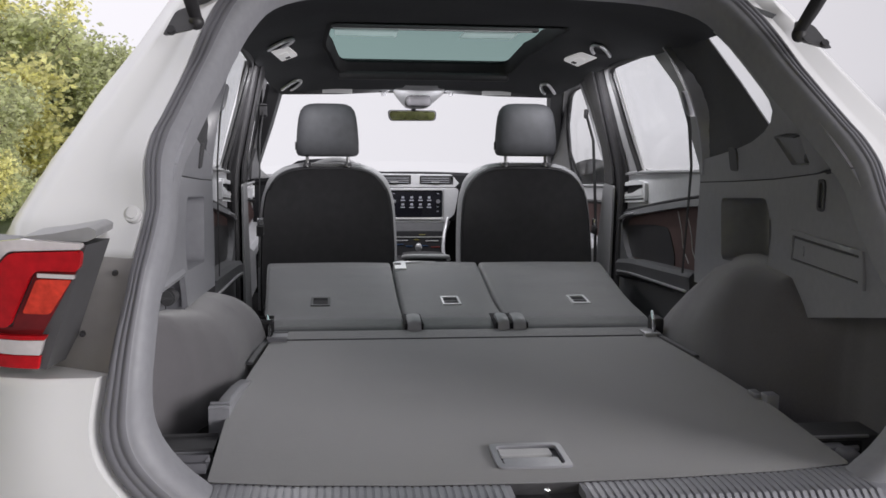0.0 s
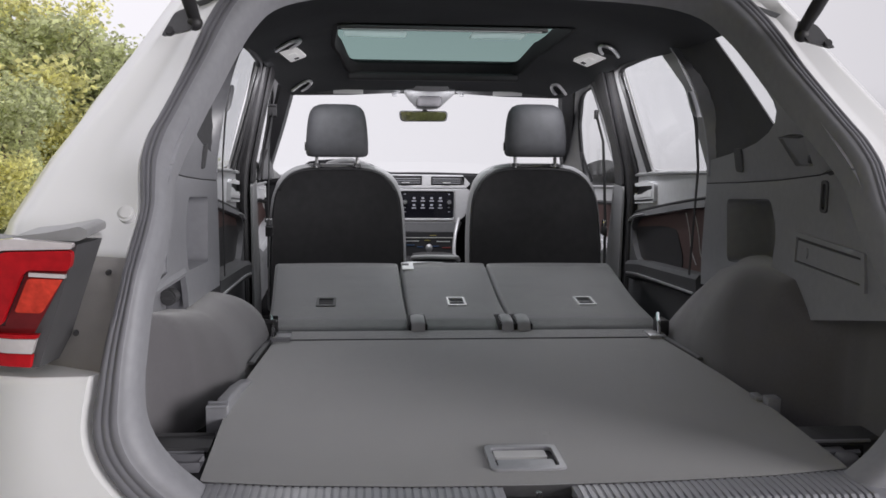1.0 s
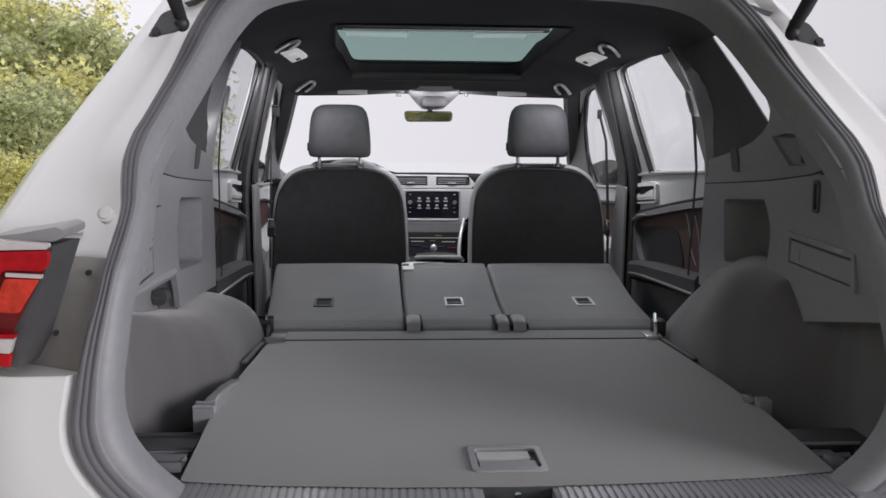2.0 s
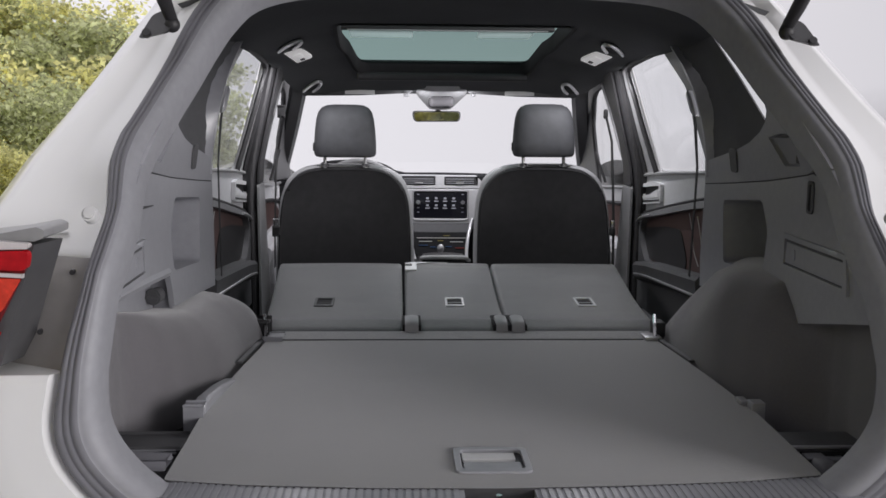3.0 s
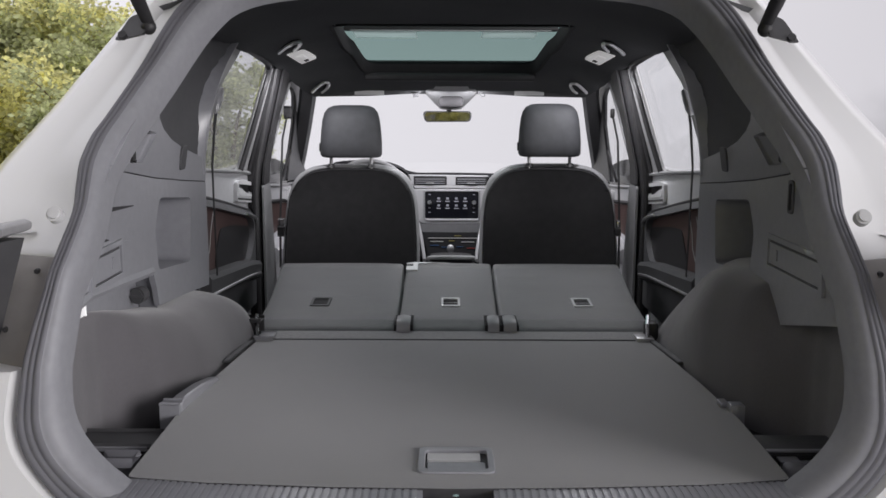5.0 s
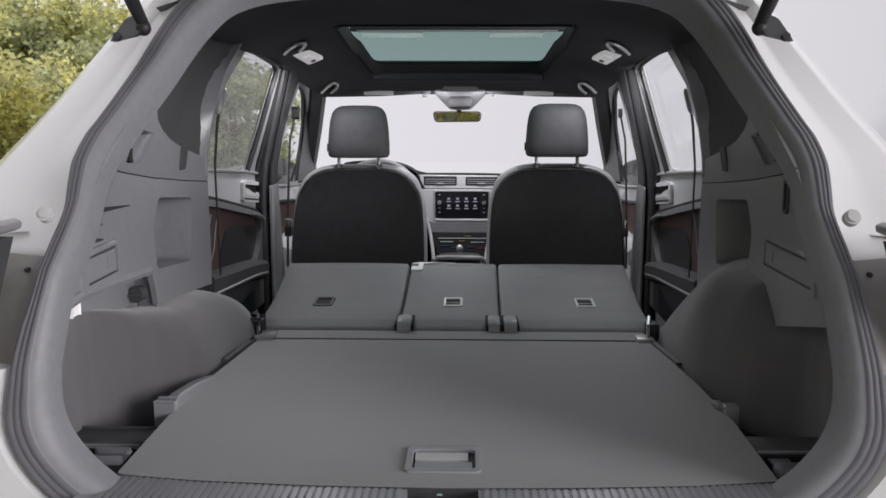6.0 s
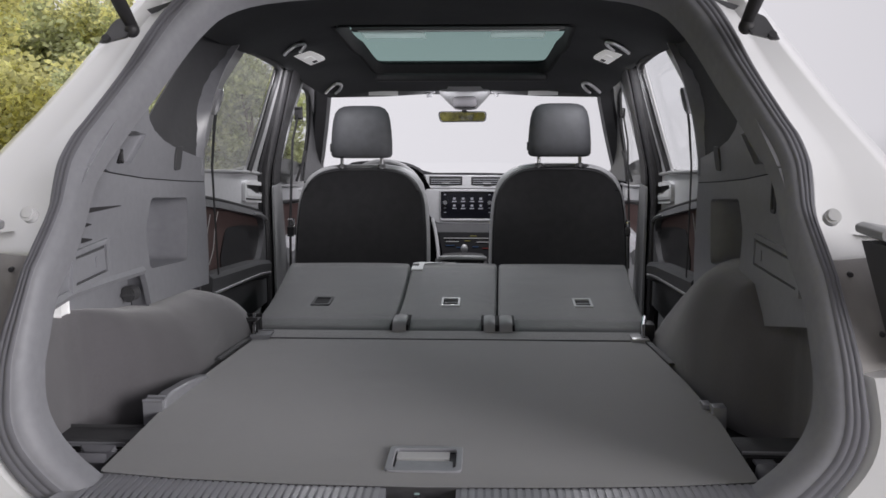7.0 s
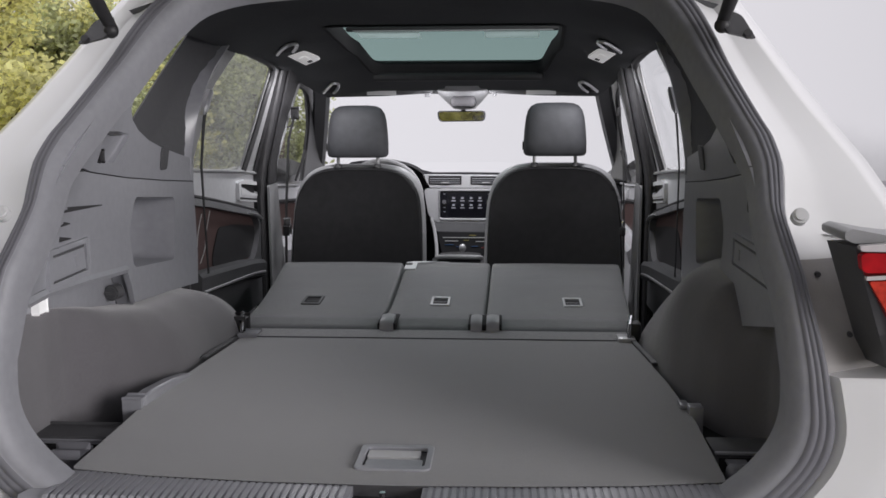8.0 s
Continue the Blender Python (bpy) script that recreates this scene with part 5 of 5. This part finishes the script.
# ---- front seats ----
def front_seat():
    st = thing("front_seat", (0.372, 2.05, 0.40), "black leatherette front seat with grey edge piping and raised headrest", "car seat", "front seats")
    def outline(grow):
        pts = [(0.252, 0.55), (0.254, 0.70), (0.252, 0.82), (0.246, 0.92), (0.236, 0.975), (0.215, 1.022), (0.183, 1.054), (0.14, 1.074), (0.08, 1.083)]
        h = spline([Vector(p) for p in pts], 3)
        right = [(p.x + (grow if p.y < 1.05 else grow * 0.7), p.y + (grow if p.y > 1.0 else 0)) for p in h]
        return right + [(-x, z) for x, z in reversed(right)]
    yb = lambda z: 1.735 + 0.24 * (z - 0.55)
    def shell(steps, name, material, parent, label=""):
        rings = []
        for dy, k in steps:
            rings.append([(0.372 + x, yb(z) + dy + 0.02 * (x / 0.25) ** 2, z) for x, z in outline(k)])
        return part(name, loft(rings), material, parent, label, 40)
    shell([(0.004, -0.018), (0.0, -0.012), (0.004, -0.007), (0.016, -0.005), (0.03, -0.004)], "back_panel", LEATHER, st, "smooth black seat back panel")
    shell([(0.028, -0.008), (0.024, -0.003), (0.032, 0.004), (0.055, 0.007), (0.085, 0.006), (0.12, -0.005), (0.13, -0.05)], "backrest", LEATHER_GREY, st, "grey leatherette backrest with light piping")
    rows = []
    for y, w, z0, z1 in ((1.75, 0.23, 0.50, 0.58), (1.85, 0.25, 0.46, 0.64), (2.1, 0.26, 0.44, 0.63), (2.3, 0.25, 0.45, 0.64), (2.36, 0.23, 0.50, 0.60)):
        rows.append([(0.372 + w * cx, y, (z0 + z1) / 2 + (z1 - z0) / 2 * cz) for cx, cz in ((-1, -1), (1, -1), (1.03, 0.6), (0.9, 1), (0.6, 0.85), (-0.6, 0.85), (-0.9, 1), (-1.03, 0.6))])
    part("cushion", loft(rows), LEATHER, st, "", 40)
    rows = []
    for z, w, t, sh in ((1.117, 0.098, 0.030, 0.0), (1.120, 0.110, 0.040, 0.0), (1.130, 0.1165, 0.047, 0.001), (1.17, 0.1165, 0.054, 0.004), (1.22, 0.113, 0.056, 0.008), (1.26, 0.108, 0.053, 0.012), (1.285, 0.101, 0.047, 0.015), (1.302, 0.088, 0.037, 0.018), (1.311, 0.068, 0.024, 0.020), (1.3135, 0.04, 0.012, 0.021)):
        row = []
        for k in range(32):
            q = 2 * math.pi * k / 32
            cx, cy = math.cos(q), math.sin(q)
            row.append((0.372 + w * math.copysign(abs(cx) ** 0.55, cx), 1.885 + sh + t * math.copysign(abs(cy) ** 0.75, cy), z))
        rows.append(row)
    hr = part("headrest", loft(rows), HEADREST, st, "charcoal leatherette headrest", 40)
    bm = bmesh.new()
    bmesh.ops.create_cone(bm, cap_ends=True, segments=16, radius1=0.011, radius2=0.009, depth=0.006, matrix=pose(0.372 - 0.1175, 1.885, 1.155, 0, 90, 0) @ Matrix.Diagonal((1.5, 0.8, 1, 1)))
    part("headrest_button", bm, BLACK, hr)
    for dx in (-0.076, 0.076):
        part("headrest_post", tube([(0.372 + dx, 1.875, 1.05), (0.372 + dx, 1.883, 1.125)], 0.0065, 10), SILVER, st, "silver headrest post")
        bm = bmesh.new()
        bmesh.ops.create_cone(bm, cap_ends=True, segments=14, radius1=0.017, radius2=0.012, depth=0.012, matrix=pose(0.372 + dx, 1.878, 1.087))
        part("post_collar", bm, BLACK, st)
    part("base_rail", box(0.20, 0.24, 1.75, 2.35, 0.395, 0.47, bev=0.005), BLACK, st)
    part("base_rail", box(0.50, 0.54, 1.75, 2.35, 0.395, 0.47, bev=0.005), BLACK, st)
    return st


seat = front_seat()
copy_thing(seat, pose(-0.373, 2.095, 0.392))

# ---- folded rear seat backs ----
def seat_z(y):
    return lerp([0.79, 0.805, 0.83, 0.874, 0.882, 1.10, 1.30, 1.46, 1.52, 1.545], [0.694, 0.699, 0.706, 0.718, 0.7195, 0.724, 0.746, 0.766, 0.770, 0.762], y)


def rear_back(x0n, x1n, x0f, x1f, label, latch_x, latch_mat, far=1.545):
    y0 = 0.803
    st = thing("folded_seat_back", ((x0n + x1n) / 2, 1.15, 0.40), label, "car seat", "folded rear seat backs")
    rows = []
    ys = [y0, y0 + 0.003, y0 + 0.012, 0.840, 0.870, 0.876, 0.886, 0.95, 1.05, 1.15, 1.25, 1.35, 1.45, far - 0.03, far - 0.012, far]
    for i, y in enumerate(ys):
        t = (y - y0) / (far - y0)
        a, b = x0n + (x0f - x0n) * t, x1n + (x1f - x1n) * t
        zt = seat_z(y) - (0.030, 0.010, 0.001, 0.0)[min(i, 3)] if i < 4 else seat_z(y) - (0.0, 0.006, 0.022)[max(0, i - len(ys) + 3)] * (i > len(ys) - 3)
        e = 0.010
        zb = zt - 0.12
        rows.append([(a, y, zb), (a, y, zt - e), (a + 0.003, y, zt - 0.003), (a + e, y, zt)] + [(a + e + (b - a - 2 * e) * k / 6, y, zt + 0.002 * math.sin(math.pi * k / 6) + 0.0012 * noise.noise(Vector((k, y * 9, x0n * 7)))) for k in range(1, 6)] + [(b - e, y, zt), (b - 0.003, y, zt - 0.003), (b, y, zt - e), (b, y, zb)])
    part("back_cover", loft(rows), SEATBACK, st, "dark grey felt seat back", 45)
    part("pedestal", box(min(x0n, x1n) + 0.02, max(x0n, x1n) - 0.02, 0.80, 1.40, 0.40, 0.60, bev=0.01), VOID, st, "black seat cushion underneath")
    # child-seat anchor frame
    lz = seat_z(1.072)
    tilt = math.degrees(math.atan2(seat_z(1.2) - seat_z(1.0), 0.2))
    m = pose(latch_x, 1.072, lz + 0.001, tilt, 0, 0)
    bm = plate(rect(-0.028, 0.028, -0.046, 0.046, 0.006), [rect(-0.021, 0.021, -0.034, 0.034, 0.003)], lambda u, v, w: m @ Vector((u, v, 0.0065 - w)), 0.007, 0.03)
    fr_ = part("anchor_frame", bm, latch_mat, st, "anchor point frame", bevel=0.001)
    # black plate puts shade inside the frame
    part("anchor_recess", plate(rect(-0.022, 0.022, -0.036, 0.036), [], lambda u, v, w: m @ Vector((u, v, 0.0028 - w)), 0.002, 0.03), VOID, fr_)
    part("anchor_bar", box(-0.021, 0.021, -0.0014, 0.0014, 0.001, 0.0032, bev=0.0005, m=m), latch_mat, fr_)
    return st


rear_back(-0.527, -0.152, -0.572, -0.158, "dark grey folded seat back with black anchor frame", -0.384, TRIM_DARK)
rear_back(-0.146, 0.127, -0.148, 0.139, "narrow dark grey folded middle seat back with silver anchor frame", -0.002, BEZEL, 1.55)
rear_back(0.133, 0.533, 0.145, 0.575, "wide dark grey folded seat back with silver anchor frame", 0.385, BEZEL)
# hinge covers at the seam, with black blocks for the shade of their notches
for x, w in ((-0.130, 0.018), (0.111, 0.015), (0.155, 0.017)):
    hc = thing("hinge_cover", (x, 0.84, 0.69), "curved grey plastic hinge cover between the seat backs", "hinge cover", "seat hinge covers")
    part("cover", loft([[(x + a * w, y, z + 0.004 * (1 - a * a)) for a in (-1, -0.8, 0, 0.8, 1)] + [(x + w, y, z - 0.03), (x - w, y, z - 0.03)] for y, z in ((0.788, 0.698), (0.791, 0.714), (0.800, 0.725), (0.82, 0.731), (0.865, 0.733), (0.874, 0.726))]), HINGE, hc, "", 40)
    part("notch_shade", box(x - w - 0.007, x + w + 0.007, 0.800, 0.922, 0.66, 0.7228, bev=0.002), VOID, hc)
# buckle plate on the middle back's far edge
bk = thing("belt_buckle_plate", (-0.118, 1.47, 0.765), "white plastic plate with a slot on the folded seat", "buckle plate")
part("plate", plate([(-0.147, 1.42), (-0.108, 1.42), (-0.108, 1.50), (0.0, 1.535), (0.0, 1.545), (-0.147, 1.545)], [], lambda u, v, w: (u, v, seat_z(v) + 0.006 - w), 0.008, 0.04), WHITE, bk, "", bevel=0.002)
part("slot", plate(rect(-0.146, -0.124, 1.462, 1.486), [], lambda u, v, w: (u, v, seat_z(v) + 0.0075 - w), 0.003, 0.04), BLACK, bk)
for s in (-1, 1):
    lt = thing("seat_latch", (s * 0.545, 0.76, 0.70), "chrome seat back latch in black housing", "latch", "seat latches")
    part("striker", tube([(s * 0.506, 0.73, 0.708), (s * 0.508, 0.745, 0.738), (s * 0.516, 0.78, 0.752), (s * 0.522, 0.80, 0.738)], 0.005, 8), CHROME, lt)
    part("housing", box(s * 0.507, s * 0.54, 0.745, 0.795, 0.69, 0.742, bev=0.008), BLACK, lt)

# ---- load floor ----
TRAY = rect(-0.063, 0.060, -0.178, -0.068, 0.012)
board = thing("load_floor", (0, 0.25, 0.68), "grey carpeted load floor board with recessed pull handle", "load floor")
fl_out = rounded([(-0.537, -0.197), (-0.40, -0.221), (-0.20, -0.237), (0.0, -0.242), (0.20, -0.236), (0.40, -0.221), (0.540, -0.199), (0.550, 0.10), (0.540, 0.36), (0.508, 0.722), (-0.503, 0.722), (-0.534, 0.36), (-0.544, 0.10)], 0.012)
part("board", plate(fl_out, [TRAY], lambda x, y, w: (x, y, 0.700 + 0.0008 * noise.noise(Vector((x * 5, y * 5, 0))) - w), 0.02, 0.06), CARPET, board, "grey needle felt board", bevel=0.003)
tray = part("pull_handle", plate(rect(-0.066, 0.063, -0.181, -0.065, 0.014), [rect(-0.054, 0.052, -0.166, -0.078, 0.010)], lambda x, y, w: (x, y, 0.7035 - w), 0.008, 0.03), TRIM, board, "grey plastic recessed pull handle", bevel=0.0015)
part("handle_tray", plate(rect(-0.056, 0.054, -0.168, -0.076, 0.010), [], lambda x, y, w: (x, y, 0.694 - w + 0.04 * max(0.0, -0.125 - y)), 0.004, 0.03), TRIM_DARK, tray)
part("handle_flap", plate(rect(-0.051, 0.040, -0.116, -0.084, 0.003), [], lambda x, y, w: (x, y, 0.6995 - w), 0.006, 0.03), PALE, tray, "pale grey flap", bevel=0.0015)
part("handle_pad", plate(rect(-0.050, 0.047, -0.163, -0.127, 0.006), [], lambda x, y, w: (x, y, 0.6995 - w), 0.004, 0.03), TRIM, tray, "", bevel=0.0015)
flap = thing("hinged_flap", (0, 0.775, 0.695), "grey carpeted hinge strip between floor and seat backs", "floor flap")
part("strip", plate([(-0.488, 0.726), (0.500, 0.726), (0.515, 0.80), (-0.502, 0.80)], [], lambda x, y, w: (x, y, 0.702 + 0.06 * (y - 0.726) - w), 0.012, 0.06), CARPET, flap, "", bevel=0.002)
for s in (-1, 1):
    part("end_bracket", box(s * 0.470 + 0.006, s * 0.515 + 0.006, 0.712, 0.768, 0.694, 0.7095, bev=0.003), SILVER if s > 0 else TRIM, flap, "grey end bracket")
    part("side_stop", loft([[(s * (x + a), y, 0.70 + h) for a, h in ((-0.004, 0.0), (-0.003, 0.005), (0.008, 0.006), (0.012, 0.0))] for x, y in ((0.532, 0.50), (0.527, 0.56), (0.515, 0.68), (0.512, 0.72))]), TRIM_DARK, flap)

# ---- outside ----
me_g = bmesh.new()
bmesh.ops.create_grid(me_g, x_segments=40, y_segments=40, size=400)
tagged(part("ground", me_g, ASPHALT), "pale gravel ground", "ground", kind="structure")

# glowing wall in place of mist closes the view ahead and to both sides
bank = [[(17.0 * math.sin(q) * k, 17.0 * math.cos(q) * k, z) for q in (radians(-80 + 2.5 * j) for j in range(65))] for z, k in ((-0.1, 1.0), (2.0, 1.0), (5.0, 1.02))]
tagged(part("backdrop", loft(bank, closed=False), MIST_GLOW), "glowing backdrop painted as pale mist round the car", "backdrop", kind="structure")
# grass verge under the bushes
verge = plate([(-90, -60), (-3.2, -60), (-2.9, -20), (-3.1, -3), (-2.8, 6), (-3.2, 14), (-5.0, 40), (-9, 90), (-90, 90)], [], lambda x, y, w: (x + 0.25 * noise.noise(Vector((y * 0.9, 1.3, 0))), y, 0.03 - w), 0.04, 6.0)
tagged(part("grass_verge", verge, GRASS), "green grass verge beside the gravel", "grass verge", kind="structure")


def tree(name, seed, height, spread, leaves, material, label, low=0.25, size=0.105, stems=3):
    rnd = random.Random(seed)
    t = thing(name, (0, 0, 0), label, "tree" if height > 2.2 else "shrub", "trees beside the car")
    bm = bmesh.new()
    tips = []
    for k in range(stems):
        a = 2 * math.pi * k / stems + rnd.uniform(-0.4, 0.4)
        tip = Vector((math.cos(a) * spread * 0.45, math.sin(a) * spread * 0.35, height * rnd.uniform(0.75, 0.95)))
        base = Vector((math.cos(a) * 0.08, math.sin(a) * 0.08, -0.05))
        mid = base.lerp(tip, 0.45) + Vector((rnd.uniform(-0.1, 0.1), rnd.uniform(-0.1, 0.1), 0.15 * height))
        line = spline([base, mid, tip], 5)
        r0 = 0.02 + 0.018 * height
        tube(line, [r0 * (1 - 0.85 * i / (len(line) - 1)) for i in range(len(line))], 7, bm)
        for q in range(4):
            p = line[3 + q * 2 if 3 + q * 2 < len(line) else -1]
            b = rnd.uniform(0, 2 * math.pi)
            e = p + Vector((math.cos(b) * spread * 0.5, math.sin(b) * spread * 0.5, rnd.uniform(0.0, 0.3) * height))
            tube([p, p.lerp(e, 0.5) + Vector((0, 0, 0.05)), e], [r0 * 0.35, r0 * 0.22, r0 * 0.08], 5, bm)
            tips += [p.lerp(e, 0.5), e]
        tips.append(tip)
    part("trunk", bm, BARK, t, "grey-brown stems")
    for _ in range(int(12 * spread * height)):
        a, rr_ = rnd.uniform(0, 2 * math.pi), math.sqrt(rnd.random())
        h = rnd.uniform(low, 1.0)
        k = spread * (0.55 + 0.45 * math.sin(math.pi * min(1, h * 0.9)))
        tips.append(Vector((math.cos(a) * rr_ * k, math.sin(a) * rr_ * k * 0.8, h * height * rnd.uniform(0.9, 1.08))))
    verts, faces = [], []
    for _ in range(leaves):
        c = rnd.choice(tips)
        d = Vector((rnd.gauss(0, 1), rnd.gauss(0, 1), rnd.gauss(0, 0.8))) * 0.15
        p = c + d
        if p.z < 0.02:
            continue
        u = Vector((rnd.gauss(0, 1), rnd.gauss(0, 1), rnd.gauss(0, 0.6))).normalized()
        w = u.cross(Vector((rnd.gauss(0, 1), rnd.gauss(0, 1), rnd.gauss(0, 1)))).normalized()
        L = size * rnd.uniform(0.6, 1.3)
        n = u.cross(w)
        k = len(verts)
        verts += [p - u * L * 0.5, p + w * L * 0.3 + n * L * 0.08, p + u * L * 0.5, p - w * L * 0.3 + n * L * 0.08]
        faces += [(k, k + 1, k + 2), (k, k + 2, k + 3)]
    me = bpy.data.meshes.new("crown")
    me.from_pydata(verts, [], faces)
    me.materials.append(material)
    crown = new("crown", me)
    crown.parent = t
    return t


oak = tree("shrub", 3, 3.1, 1.5, 11500, LEAF_Y, "tall shrub with yellow-green autumn leaves", 0.05)
bush = tree("shrub", 8, 2.3, 1.2, 9500, LEAF_G, "dense shrub with mid-green leaves", 0.05)
young = tree("shrub", 15, 1.75, 1.1, 7000, LEAF_Y, "low shrub with yellowish leaves", 0.05)
oak.location, bush.location, young.location = (-7.6, 11.5, 0), (-5.4, 12.6, 0), (-6.0, 10.2, 0)
for src, x, y, a, k in ((oak, -9.6, 12.2, 70, 1.05), (oak, -5.4, 13.4, 200, 0.9), (oak, -11.5, 11.0, 140, 1.0), (bush, -8.6, 10.2, 120, 1.0), (bush, -6.9, 13.4, 30, 1.2), (bush, -4.9, 12.2, 260, 0.85), (bush, -3.25, 12.4, 20, 0.78), (bush, -4.0, 13.3, 140, 0.9),
                        (young, -4.9, 11.2, 50, 1.0), (young, -7.9, 9.6, 170, 1.0), (bush, -4.6, 13.6, 150, 0.9), (bush, -10.4, 9.9, 15, 1.0), (young, -9.3, 8.9, 250, 1.0), (bush, -12.0, 13.0, 80, 1.2), (oak, -7.4, 14.0, 20, 1.0), (bush, -4.1, 9.2, 95, 0.62), (young, -4.0, 8.2, 310, 0.45),
                        # next four added out of view at left, to shade the right lining
                        (bush, -8.2, 0.2, 60, 1.7), (oak, -7.6, -1.5, 290, 1.5), (bush, -7.9, -4.0, 130, 1.9), (oak, -7.2, -6.5, 205, 1.5),
                        (oak, -5.5, -11.0, 40, 1.1), (oak, -1.8, -12.0, 110, 1.2), (bush, 0.4, -13.4, 200, 1.0), (oak, -4.0, -13.2, 300, 1.1), (bush, -8.0, -8.5, 10, 1.2)):
    src.scale = (k, k, k)
    copy_thing(src, pose(x, y, 0, 0, 0, a))
    src.scale = (1, 1, 1)
